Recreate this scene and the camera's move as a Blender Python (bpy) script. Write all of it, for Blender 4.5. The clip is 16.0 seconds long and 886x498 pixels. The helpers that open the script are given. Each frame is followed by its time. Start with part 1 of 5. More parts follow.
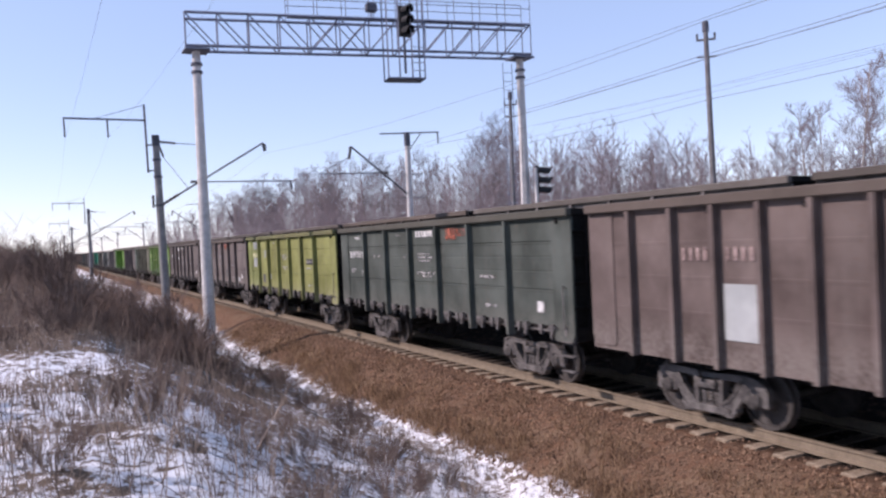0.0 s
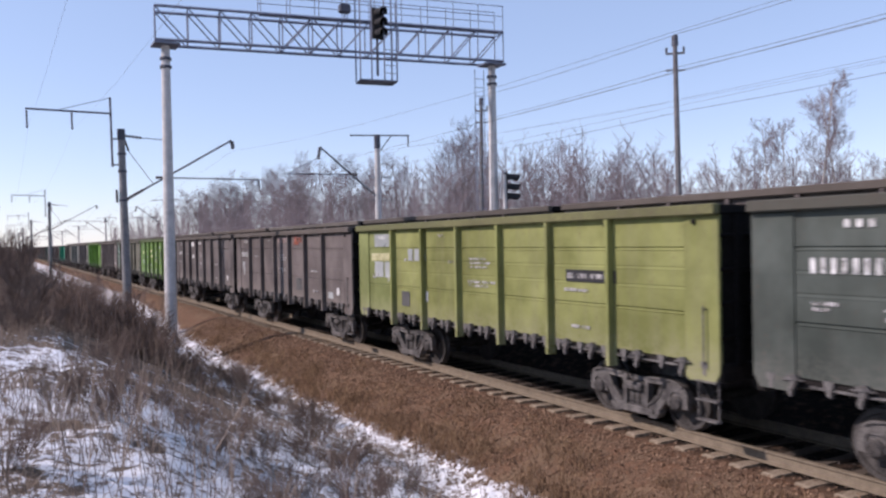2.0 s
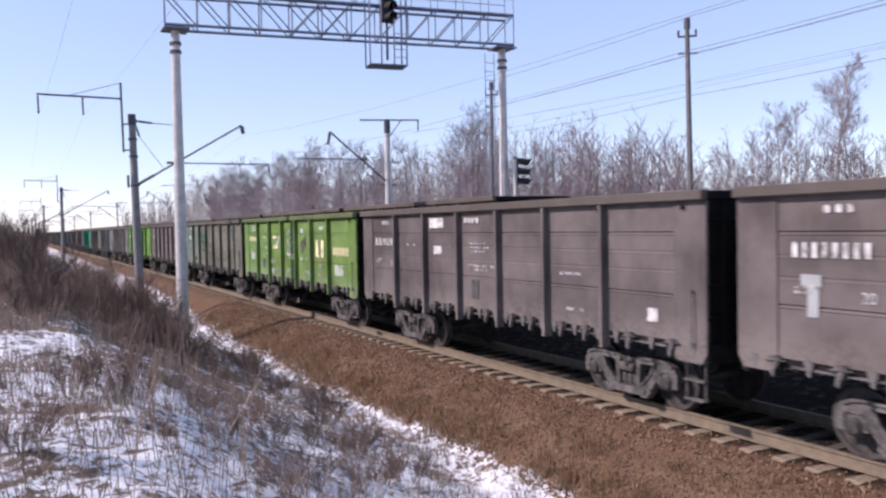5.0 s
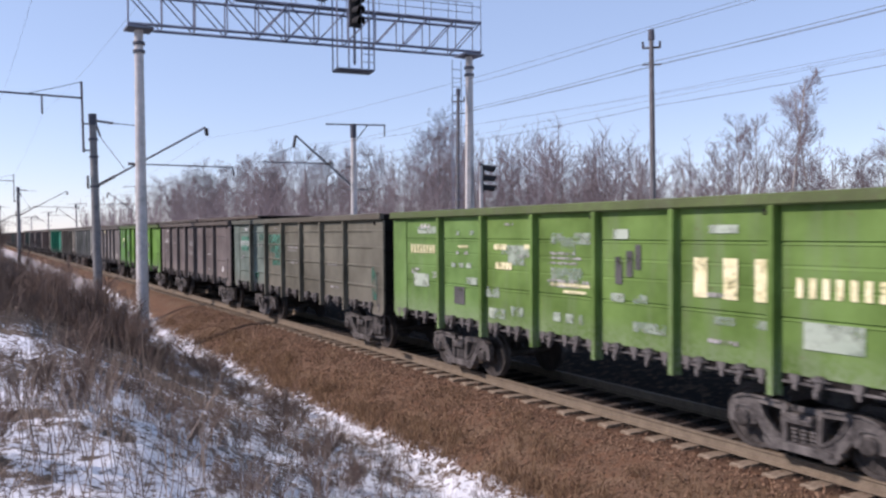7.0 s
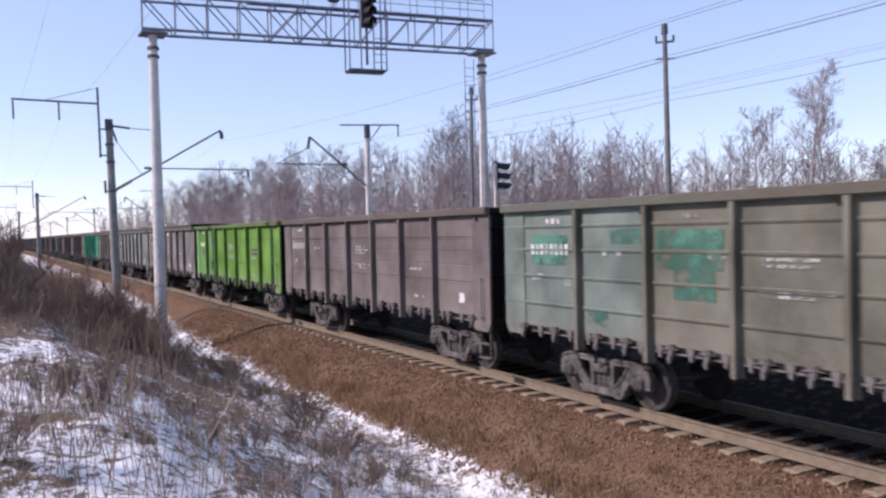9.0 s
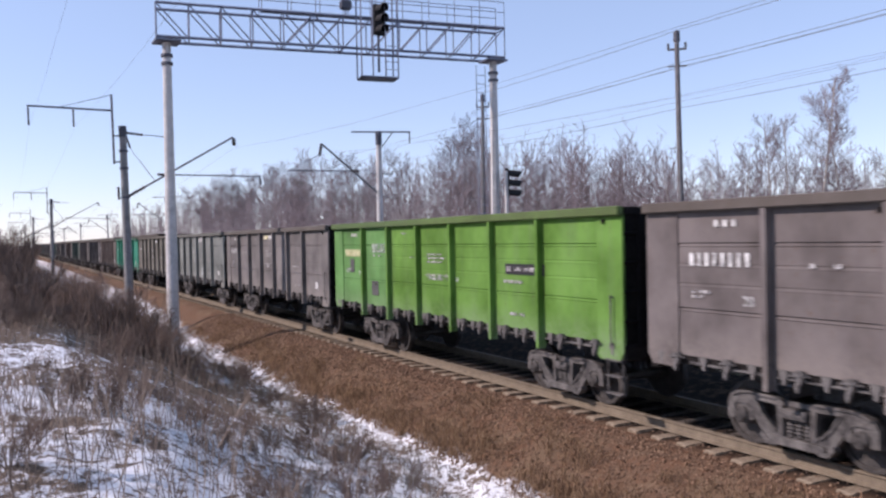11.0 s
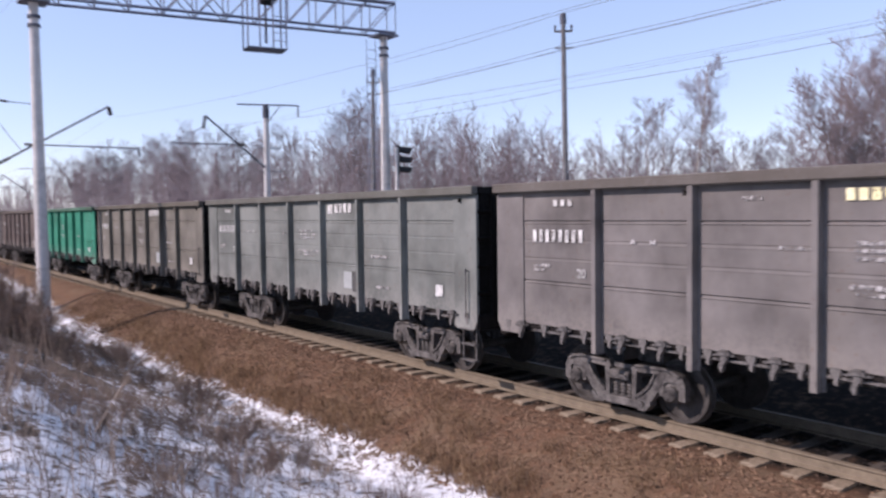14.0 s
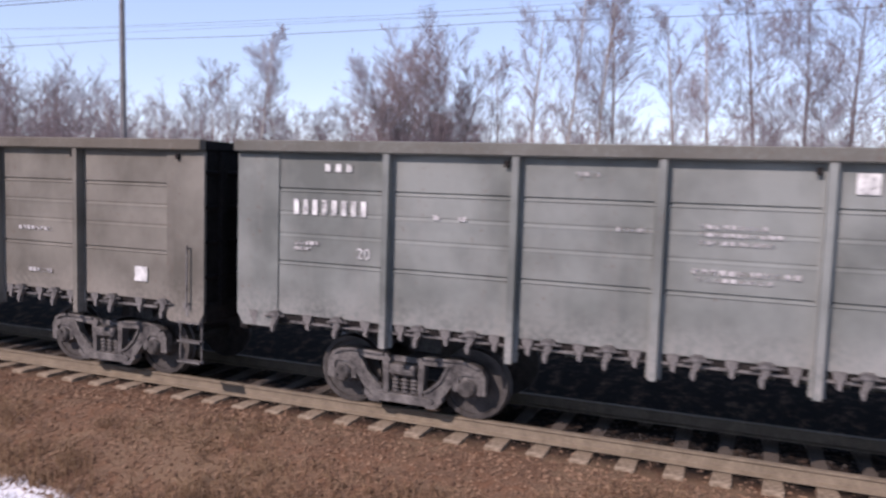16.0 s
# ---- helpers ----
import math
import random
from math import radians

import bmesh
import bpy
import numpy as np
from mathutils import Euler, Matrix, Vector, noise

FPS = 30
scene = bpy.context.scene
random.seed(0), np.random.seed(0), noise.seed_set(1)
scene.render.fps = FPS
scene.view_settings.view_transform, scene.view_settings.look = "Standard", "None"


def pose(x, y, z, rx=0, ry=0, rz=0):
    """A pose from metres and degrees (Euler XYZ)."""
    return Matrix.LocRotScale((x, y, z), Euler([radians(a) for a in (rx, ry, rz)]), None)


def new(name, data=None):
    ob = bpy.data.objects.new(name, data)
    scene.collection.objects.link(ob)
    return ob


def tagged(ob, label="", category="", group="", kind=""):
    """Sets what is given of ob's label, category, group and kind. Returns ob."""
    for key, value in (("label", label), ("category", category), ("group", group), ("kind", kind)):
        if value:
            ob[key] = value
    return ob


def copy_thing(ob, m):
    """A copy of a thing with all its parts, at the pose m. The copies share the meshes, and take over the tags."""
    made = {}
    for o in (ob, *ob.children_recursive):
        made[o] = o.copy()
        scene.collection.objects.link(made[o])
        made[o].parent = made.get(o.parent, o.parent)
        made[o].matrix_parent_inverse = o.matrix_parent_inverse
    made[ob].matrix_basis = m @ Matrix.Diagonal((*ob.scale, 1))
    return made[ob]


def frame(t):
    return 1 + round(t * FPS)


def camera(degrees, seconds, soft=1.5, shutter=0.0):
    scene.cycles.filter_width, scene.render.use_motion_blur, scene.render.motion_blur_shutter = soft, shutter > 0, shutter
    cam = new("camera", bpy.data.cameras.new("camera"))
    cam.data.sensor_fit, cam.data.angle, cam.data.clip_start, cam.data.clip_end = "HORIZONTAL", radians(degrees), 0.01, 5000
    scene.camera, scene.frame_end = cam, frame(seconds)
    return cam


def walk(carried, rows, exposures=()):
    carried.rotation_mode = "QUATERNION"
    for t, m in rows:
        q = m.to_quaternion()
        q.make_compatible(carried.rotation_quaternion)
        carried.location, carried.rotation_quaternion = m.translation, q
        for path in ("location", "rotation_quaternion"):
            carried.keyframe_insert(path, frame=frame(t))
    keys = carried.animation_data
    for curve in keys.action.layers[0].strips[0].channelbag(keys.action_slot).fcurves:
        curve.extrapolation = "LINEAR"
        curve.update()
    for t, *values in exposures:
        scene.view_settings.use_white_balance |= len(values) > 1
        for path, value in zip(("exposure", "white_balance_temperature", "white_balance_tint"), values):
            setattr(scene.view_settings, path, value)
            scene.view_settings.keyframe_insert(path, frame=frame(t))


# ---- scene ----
# camera: seconds, yaw from the track's direction, pitch, roll
EYE = (0.0, 0.0, 3.18)
PATH = """0 -27.08 -0.79 2.66
0.5 -26.57 0.02 3.01
1 -27.18 -0.15 2.40
1.5 -28.41 -0.11 1.68
2 -29.47 -0.57 1.05
2.5 -30.30 -1.41 1.08
3 -29.99 -1.71 0.97
3.5 -29.83 -1.78 1.22
4 -29.66 -1.76 0.89
4.5 -29.11 -1.26 1.05
4.7 -28.71 -1.60 1.11
6.8 -30.15 -1.52 0.52
7 -31.27 -1.28 0.38
7.5 -31.32 -1.53 0.36
8 -31.45 -1.77 0.38
8.5 -31.45 -1.61 0.39
9 -30.16 -1.35 1.32
11.5 -29.17 -0.55 1.36
12 -27.85 -0.23 3.00
12.5 -28.44 -0.42 2.56
13 -28.43 0.18 2.54
13.5 -29.44 -0.32 2.16
14 -37.40 -2.67 0.75
14.5 -44.58 -4.94 0.27
15 -53.15 -5.29 -0.47
15.5 -59.36 -5.51 -0.92
16 -68.49 -4.96 -1.84"""
cam = camera(59.17, 16.0, soft=2.4, shutter=0.25)
cam_rows = []
for line in PATH.splitlines():
    t, yaw, pitch, roll = map(float, line.split())
    cam_rows.append((t, pose(*EYE, 90 + pitch, roll, yaw)))
# the clip's own slow changes of exposure
STOPS = ((0, -0.04), (1.5, -0.18), (2.5, -0.15), (3.5, 0.0), (4.5, 0.04), (7, -0.20), (9, -0.02), (11.5, -0.16), (12.5, -0.20), (13.5, -0.15), (14.0, -0.04), (14.6, 0.18), (15, 0.14), (15.5, 0.08), (16, -0.06))
TINTS = ((0, 31), (1, 29), (1.5, 27), (2.5, 29), (3.5, 31), (4.5, 31), (7, 28), (9, 31), (11.5, 28), (12.5, 28), (13.5, 30), (16, 31))
walk(cam, cam_rows, [(t, s + 0.26, 6600, float(np.interp(t, *zip(*TINTS)))) for t, s in STOPS])

# the plan, in metres: tracks run along y, rail tops of the near track at z = 0
TRACK, FAR_TRACK, FAR_Z = 10.585, 15.20, 0.30
PITCH, BODY = 13.70, 13.12          # coupled length and body length of a wagon
SUN_FROM = Vector((-1.0, 0.40, 0.80)).normalized()

# ---- light ----
world = bpy.data.worlds.new("sky")
scene.world = world
world.use_nodes = True
wn, wl = world.node_tree.nodes, world.node_tree.links
sky = wn.new("ShaderNodeTexSky")
sky.sky_type, sky.sun_disc = "NISHITA", False
sky.sun_elevation = math.asin(SUN_FROM.z)
sky.sun_rotation = math.atan2(SUN_FROM.x, SUN_FROM.y)
sky.air_density, sky.dust_density, sky.ozone_density = 0.85, 0.2, 0.35
haze = wn.new("ShaderNodeMix")            # a thin even veil over the blue
haze.data_type = "RGBA"
haze.inputs[0].default_value = 0.45
haze.inputs[7].default_value = (2.5, 3.88, 5.5, 1)
wl.new(sky.outputs[0], haze.inputs[6])
wl.new(haze.outputs[2], wn["Background"].inputs[0])
wn["Background"].inputs[1].default_value = 0.165
sun = new("sun", bpy.data.lights.new("sun", "SUN"))
sun.data.energy, sun.data.angle, sun.data.color = 4.7, radians(0.6), (1.0, 0.94, 0.86)
sun.rotation_mode = "QUATERNION"
sun.rotation_quaternion = SUN_FROM.to_track_quat("Z", "Y")


# ---- materials ----
class Nodes:
    """A short way to write node materials."""

    def __init__(self, name):
        self.m = bpy.data.materials.new(name)
        self.m.use_nodes = True
        self.n, self.l = self.m.node_tree.nodes, self.m.node_tree.links
        self.bsdf = self.n["Principled BSDF"]
        self.obj = self.n.new("ShaderNodeTexCoord").outputs["Object"]
        self.pos = self.n.new("ShaderNodeNewGeometry").outputs["Position"]

    def put(self, sock, v):
        if isinstance(v, bpy.types.NodeSocket):
            self.l.new(v, sock)
        else:
            sock.default_value = v

    def mapped(self, vec, scale=(1, 1, 1), shift=(0, 0, 0)):
        n = self.n.new("ShaderNodeMapping")
        self.l.new(vec, n.inputs["Vector"])
        n.inputs["Scale"].default_value, n.inputs["Location"].default_value = scale, shift
        return n.outputs[0]

    def noise(self, scale, detail=4, rough=0.55, vec=None):
        n = self.n.new("ShaderNodeTexNoise")
        self.l.new(vec or self.obj, n.inputs["Vector"])
        n.inputs["Scale"].default_value, n.inputs["Detail"].default_value, n.inputs["Roughness"].default_value = scale, detail, rough
        return n.outputs["Fac"]

    def ramp(self, fac, lo, hi, a=0.0, b=1.0):
        n = self.n.new("ShaderNodeMapRange")
        self.put(n.inputs[0], fac)
        for i, v in zip((1, 2, 3, 4), (lo, hi, a, b)):
            n.inputs[i].default_value = v
        return n.outputs[0]

    def mix(self, fac, a, b):
        n = self.n.new("ShaderNodeMix")
        n.data_type = "RGBA"
        self.put(n.inputs[0], fac)
        for i, v in ((6, a), (7, b)):
            self.put(n.inputs[i], (*v, 1) if isinstance(v, tuple) else v)
        return n.outputs[2]

    def math(self, op, a, b=0.0):
        n = self.n.new("ShaderNodeMath")
        n.operation = op
        self.put(n.inputs[0], a)
        self.put(n.inputs[1], b)
        return n.outputs[0]

    def axis(self, vec, i):
        n = self.n.new("ShaderNodeSeparateXYZ")
        self.l.new(vec, n.inputs[0])
        return n.outputs[i]

    def bump(self, height, strength, distance=0.02):
        n = self.n.new("ShaderNodeBump")
        n.inputs["Strength"].default_value, n.inputs["Distance"].default_value = strength, distance
        self.l.new(height, n.inputs["Height"])
        self.l.new(n.outputs[0], self.bsdf.inputs["Normal"])

    def done(self, colour, rough=0.7, metal=0.0, spec=0.4):
        for key, v in (("Base Color", colour), ("Roughness", rough), ("Metallic", metal), ("Specular IOR Level", spec)):
            self.put(self.bsdf.inputs[key], (*v, 1) if isinstance(v, tuple) else v)
        return self.m


def plain(name, a, b, scale=6.0, rough=0.7, metal=0.0, bump=0.2, spec=0.4):
    """Two tones mixed by grain and by larger stains."""
    k = Nodes(name)
    grain, stain = k.noise(scale * 6, 3), k.noise(scale, 5)
    f = k.ramp(k.math("ADD", k.math("MULTIPLY", grain, 0.4), k.math("MULTIPLY", stain, 0.6)), 0.35, 0.65)
    k.bump(grain, bump, 0.01)
    return k.done(k.mix(f, a, b), k.ramp(stain, 0.3, 0.7, rough - 0.1, min(1, rough + 0.1)), metal, spec)


def stencil_paint(name, a, b, grain, gaps, bare=0.9, soft=0.06):
    """Paint worn away in flecks, so that the coat below shows."""
    k = Nodes(name)
    n1, n2 = k.noise(grain, 5, 0.65), k.noise(grain * 0.22, 3, 0.6)
    k.put(k.bsdf.inputs["Alpha"], k.ramp(k.math("ADD", k.math("MULTIPLY", n1, 0.55), k.math("MULTIPLY", n2, 0.45)), gaps, gaps + soft, 1.0 - bare, 1.0))
    return k.done(k.mix(k.ramp(n2, 0.35, 0.65), a, b), 0.8, 0, 0.3)


def paint(name, base, dust, seed, patch=None, patch_amount=0.0, fade=0.3, rear=None):
    """Weathered wagon paint: dust rising from the sill, streaks, faded areas and, on some wagons, patches of another coat."""
    k = Nodes(name)
    v = k.mapped(k.obj, (1, 1, 1), (seed * 7.3, seed * 3.1, seed * 1.7))
    shift = k.n.new("ShaderNodeVectorMath")
    shift.operation = "ADD"
    k.l.new(v, shift.inputs[0])
    k.l.new(k.math("MULTIPLY", k.n.new("ShaderNodeObjectInfo").outputs["Random"], 37.0), shift.inputs[1])
    v = shift.outputs[0]
    streak = k.noise(1.0, 5, 0.6, k.mapped(v, (3, 3.5, 0.35)))
    broad, fine = k.noise(0.7, 4, 0.6, v), k.noise(14, 5, 0.65, v)
    lighter = tuple(min(1, c * 1.25 + 0.02) for c in base)
    darker = tuple(c * 0.72 for c in base)
    col = k.mix(k.ramp(broad, 0.35, 0.65), darker, lighter)
    if rear:
        ragged = k.math("ADD", k.axis(k.obj, 1), k.math("MULTIPLY", k.math("SUBTRACT", k.noise(0.8, 3, 0.6, v), 0.5), 6.0))
        col = k.mix(k.ramp(ragged, 7.2, 9.2, 0.0, 0.75), col, rear)
    if patch:
        blocks = k.noise(0.9, 1, 0.3, k.mapped(v, (1, 1, 1.6), (3, 1, 8)))
        col = k.mix(k.ramp(blocks, 0.62 - patch_amount, 0.65 - patch_amount), col, patch)
    col = k.mix(k.ramp(streak, 0.50, 0.72, 0.0, fade), col, dust)
    low = k.ramp(k.axis(k.obj, 2), 1.22, 1.75, 0.85, 0.0)
    col = k.mix(k.math("MULTIPLY", low, k.ramp(k.math("ADD", fine, k.math("MULTIPLY", broad, 0.6)), 0.62, 0.95)), col, tuple(min(0.5, v * 1.3) for v in dust))
    rim = k.math("MULTIPLY", k.ramp(k.axis(k.obj, 2), 3.47, 3.52, 0.0, 0.6), k.ramp(fine, 0.25, 0.5, 0.5, 1.0))
    col = k.mix(rim, col, (0.075, 0.064, 0.050))
    rust = k.math("MULTIPLY", k.ramp(fine, 0.60, 0.70), k.ramp(streak, 0.45, 0.6, 0, 0.6))
    col = k.mix(rust, col, (0.10, 0.055, 0.035))
    k.bump(k.noise(4, 4, 0.6, v), 0.25, 0.03)
    return k.done(col, k.ramp(broad, 0.3, 0.7, 0.75, 0.92), 0.0, 0.16)


def ground_material():
    """Snow with dead grass, the gravel bank and the ballast, by distance from the track."""
    k = Nodes("snow_grass_and_gravel")
    p = k.pos
    wob = k.math("MULTIPLY", k.math("SUBTRACT", k.noise(0.8, 5, 0.65, p), 0.5), 1.3)
    x = k.math("ADD", k.axis(p, 0), wob)
    edge = k.math("SUBTRACT", x, k.ramp(k.axis(p, 1), 32, 58, 0.0, 0.9))
    bank = k.math("MULTIPLY", k.ramp(edge, 7.05, 7.25), k.ramp(x, 24.0, 24.5, 1, 0))
    fine, mid, big = k.noise(38, 5, 0.7, p), k.noise(5.0, 6, 0.7, p), k.noise(0.5, 4, 0.6, p)
    gravel = k.mix(k.ramp(fine, 0.35, 0.65), (0.052, 0.031, 0.021), (0.205, 0.135, 0.092))
    gravel = k.mix(k.ramp(mid, 0.42, 0.68, 0, 0.7), gravel, (0.155, 0.075, 0.042))
    tan = k.ramp(k.noise(0.9, 3, 0.6, p), 0.48, 0.62, 0, 0.6)
    gravel = k.mix(tan, gravel, (0.170, 0.120, 0.078))
    # the shade under the trains is put into the ballast colour past the rail
    track_dark = k.math("MULTIPLY", k.ramp(k.axis(p, 0), 9.3, 9.7), k.ramp(mid, 0.2, 0.5))
    gravel = k.mix(track_dark, gravel, (0.014, 0.012, 0.011))
    snow = k.mix(k.ramp(mid, 0.3, 0.7), (0.61, 0.63, 0.68), (0.80, 0.81, 0.83))
    grass = k.mix(k.ramp(fine, 0.3, 0.7), (0.07, 0.052, 0.042), (0.22, 0.17, 0.13))
    cover = k.math("ADD", k.math("MULTIPLY", mid, 0.65), k.math("MULTIPLY", big, 0.55))
    cover = k.math("ADD", cover, k.math("MULTIPLY", k.math("SUBTRACT", k.noise(9, 5, 0.75, p), 0.5), 0.9))
    far = k.math("MULTIPLY", k.ramp(k.math("ADD", k.axis(p, 1), k.math("MULTIPLY", wob, 4.0)), 11.0, 21, 0.0, 0.22), k.ramp(x, 4.2, 5.6, 1.0, 0.15))
    cover = k.math("SUBTRACT", cover, far)
    soil = k.mix(k.ramp(cover, 0.525, 0.605), grass, snow)
    k.bump(k.math("ADD", k.math("MULTIPLY", fine, 0.5), mid), 0.7, 0.06)
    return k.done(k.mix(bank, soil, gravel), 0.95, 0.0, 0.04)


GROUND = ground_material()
STEEL = plain("dusty_cast_steel", (0.024, 0.022, 0.022), (0.17, 0.16, 0.15), 5, 0.6, 0.0, 0.2, 0.3)
DARK = plain("near_black_underframe_steel", (0.008, 0.007, 0.007), (0.028, 0.025, 0.023), 4, 0.85, 0.0, 0.2, 0.1)
TREAD = plain("worn_wheel_steel", (0.025, 0.023, 0.022), (0.10, 0.092, 0.085), 6, 0.55, 0.3)
RAIL = plain("dusty_rail_steel", (0.115, 0.091, 0.062), (0.20, 0.162, 0.116), 5, 0.75)
CONCRETE = plain("pale_weathered_concrete", (0.36, 0.35, 0.34), (0.60, 0.58, 0.56), 3, 0.85)


def sleeper_material():
    """Dusty concrete, darker between the rails."""
    k = Nodes("dusty_concrete_sleeper")
    grain = k.noise(20, 4)
    col = k.mix(k.ramp(grain, 0.35, 0.65), (0.15, 0.115, 0.08), (0.30, 0.24, 0.175))
    track_dark = k.ramp(k.math("ABSOLUTE", k.axis(k.obj, 0)), 0.62, 0.95, 0.85, 0.0)
    k.bump(grain, 0.2, 0.01)
    return k.done(k.mix(track_dark, col, (0.05, 0.043, 0.038)), 0.9, 0, 0.2)


SLEEPER = sleeper_material()
GALV = plain("grey_painted_steel", (0.10, 0.12, 0.17), (0.20, 0.23, 0.30), 4, 0.6)
IRON = plain("dark_bracket_steel", (0.04, 0.045, 0.06), (0.10, 0.105, 0.13), 4, 0.7)
BLACK = plain("matt_black_signal_paint", (0.010, 0.010, 0.011), (0.022, 0.022, 0.024), 5, 0.7)
WOOD = plain("grey_weathered_wood", (0.08, 0.078, 0.08), (0.18, 0.175, 0.18), 3, 0.9)
MAST = plain("grey_weathered_concrete", (0.13, 0.13, 0.135), (0.27, 0.265, 0.26), 3, 0.85)
GLASS = plain("brown_glazed_porcelain", (0.040, 0.032, 0.032), (0.085, 0.07, 0.065), 8, 0.3)
WIRE = plain("dark_copper_wire", (0.05, 0.05, 0.06), (0.09, 0.09, 0.10), 4, 0.6)
LENS = plain("dark_signal_lens", (0.02, 0.03, 0.03), (0.04, 0.04, 0.05), 8, 0.2)
TEAL = stencil_paint("teal_overpaint", (0.025, 0.115, 0.082), (0.06, 0.175, 0.125), 3.2, 0.42, 1.0, 0.16)
PALE = stencil_paint("thin_pale_overpaint", (0.20, 0.27, 0.20), (0.36, 0.42, 0.34), 3.2, 0.42, 1.0, 0.14)
MARK = stencil_paint("worn_white_stencil_paint", (0.30, 0.30, 0.29), (0.62, 0.62, 0.60), 22, 0.4)
PATCH = stencil_paint("pale_repaint", (0.22, 0.24, 0.235), (0.34, 0.36, 0.355), 5, 0.30)
FAINT = stencil_paint("faint_pink_stencil_paint", (0.17, 0.12, 0.11), (0.32, 0.24, 0.22), 20, 0.40)
MARK_RED = stencil_paint("worn_red_stencil_paint", (0.20, 0.06, 0.04), (0.34, 0.11, 0.07), 9, 0.42, 1.0, 0.16)
PRINT = stencil_paint("faded_small_stencil_print", (0.20, 0.195, 0.19), (0.42, 0.41, 0.40), 18, 0.46)
MARK_DARK = stencil_paint("dark_repaint_patch", (0.05, 0.05, 0.05), (0.09, 0.09, 0.085), 8, 0.38)
MARK_YELLOW = stencil_paint("pale_yellow_stencil_paint", (0.60, 0.55, 0.30), (0.80, 0.75, 0.48), 20, 0.4)
BARK = plain("grey_brown_bark", (0.09, 0.07, 0.067), (0.19, 0.15, 0.145), 3, 0.95)
BIRCH = plain("pale_birch_bark", (0.20, 0.18, 0.17), (0.46, 0.43, 0.40), 3, 0.9)


def strand_material(name, a, b):
    """Each strand takes a tone of its own."""
    k = Nodes(name)
    r = k.n.new("ShaderNodeNewGeometry").outputs["Random Per Island"]
    col = k.mix(k.ramp(k.noise(1.5, 3), 0.35, 0.65, 0.0, 0.4), k.mix(r, a, b), a)
    return k.done(col, 0.95, 0, 0.15)


TWIG = strand_material("violet_brown_twigs", (0.140, 0.115, 0.121), (0.275, 0.233, 0.238))
BRUSH = strand_material("brown_brush_twigs", (0.085, 0.061, 0.052), (0.23, 0.17, 0.14))
BANK_STRAW = strand_material("rusty_bank_straw", (0.08, 0.045, 0.027), (0.33, 0.22, 0.13))
STRAW = strand_material("dry_grass_straw", (0.09, 0.07, 0.06), (0.34, 0.27, 0.215))


# ---- mesh helpers ----
def part(name, bm, material, parent=None, label=""):
    """One mesh object out of a bmesh, under its thing."""
    me = bpy.data.meshes.new(name)
    bm.to_mesh(me)
    bm.free()
    if material:
        me.materials.append(material)
    ob = new(name, me)
    if parent:
        ob.parent = parent
    return tagged(ob, label)


def again(name, ob, m, parent):
    """The same mesh once more, as an object of its own."""
    o = new(name, ob.data)
    o.parent, o.matrix_basis = parent, m
    return o


def empty(name):
    ob = new(name)
    ob.empty_display_size = 0.2
    return ob


def box(bm, x0, x1, y0, y1, z0, z1, bevel=0.0):
    vs = [bm.verts.new(p) for p in ((x0, y0, z0), (x1, y0, z0), (x1, y1, z0), (x0, y1, z0), (x0, y0, z1), (x1, y0, z1), (x1, y1, z1), (x0, y1, z1))]
    fs = [bm.faces.new([vs[i] for i in f]) for f in ((3, 2, 1, 0), (4, 5, 6, 7), (0, 1, 5, 4), (1, 2, 6, 5), (2, 3, 7, 6), (3, 0, 4, 7))]
    if bevel:
        bmesh.ops.bevel(bm, geom=list({e for f in fs for e in f.edges}), offset=bevel, segments=1, affect="EDGES")
    return bm


def prism(bm, outline, x0, x1):
    """An outline in the y-z plane, pushed out from x0 to x1."""
    a = [bm.verts.new((x0, y, z)) for y, z in outline]
    b = [bm.verts.new((x1, y, z)) for y, z in outline]
    n = len(a)
    bm.faces.new(a)
    bm.faces.new(b[::-1])
    for i in range(n):
        bm.faces.new((a[i], b[i], b[(i + 1) % n], a[(i + 1) % n]))
    return bm


def rod(bm, p, q, r0, r1=None, n=6):
    """A straight tapered rod from p to q."""
    p, q = Vector(p), Vector(q)
    d = q - p
    m = Matrix.Translation((p + q) / 2) @ d.to_track_quat("Z", "Y").to_matrix().to_4x4()
    bmesh.ops.create_cone(bm, cap_ends=True, segments=n, radius1=r0, radius2=r0 if r1 is None else r1, depth=d.length, matrix=m)
    return bm


def turned(bm, profile, n=22):
    """A body of revolution about the x axis; profile: (x, radius) pairs."""
    rings = []
    for x, r in profile:
        rings.append([bm.verts.new((x, r * math.cos(2 * math.pi * i / n), r * math.sin(2 * math.pi * i / n))) for i in range(n)])
    for a, b in zip(rings, rings[1:]):
        for i in range(n):
            bm.faces.new((a[i], a[(i + 1) % n], b[(i + 1) % n], b[i]))
    bm.faces.new(rings[0][::-1])
    bm.faces.new(rings[-1])
    return bm


def smooth(ob):
    for p in ob.data.polygons:
        p.use_smooth = True
    return ob


def mesh_of(name, verts, faces, material):
    me = bpy.data.meshes.new(name)
    me.from_pydata(verts, [], faces)
    me.materials.append(material)
    return me


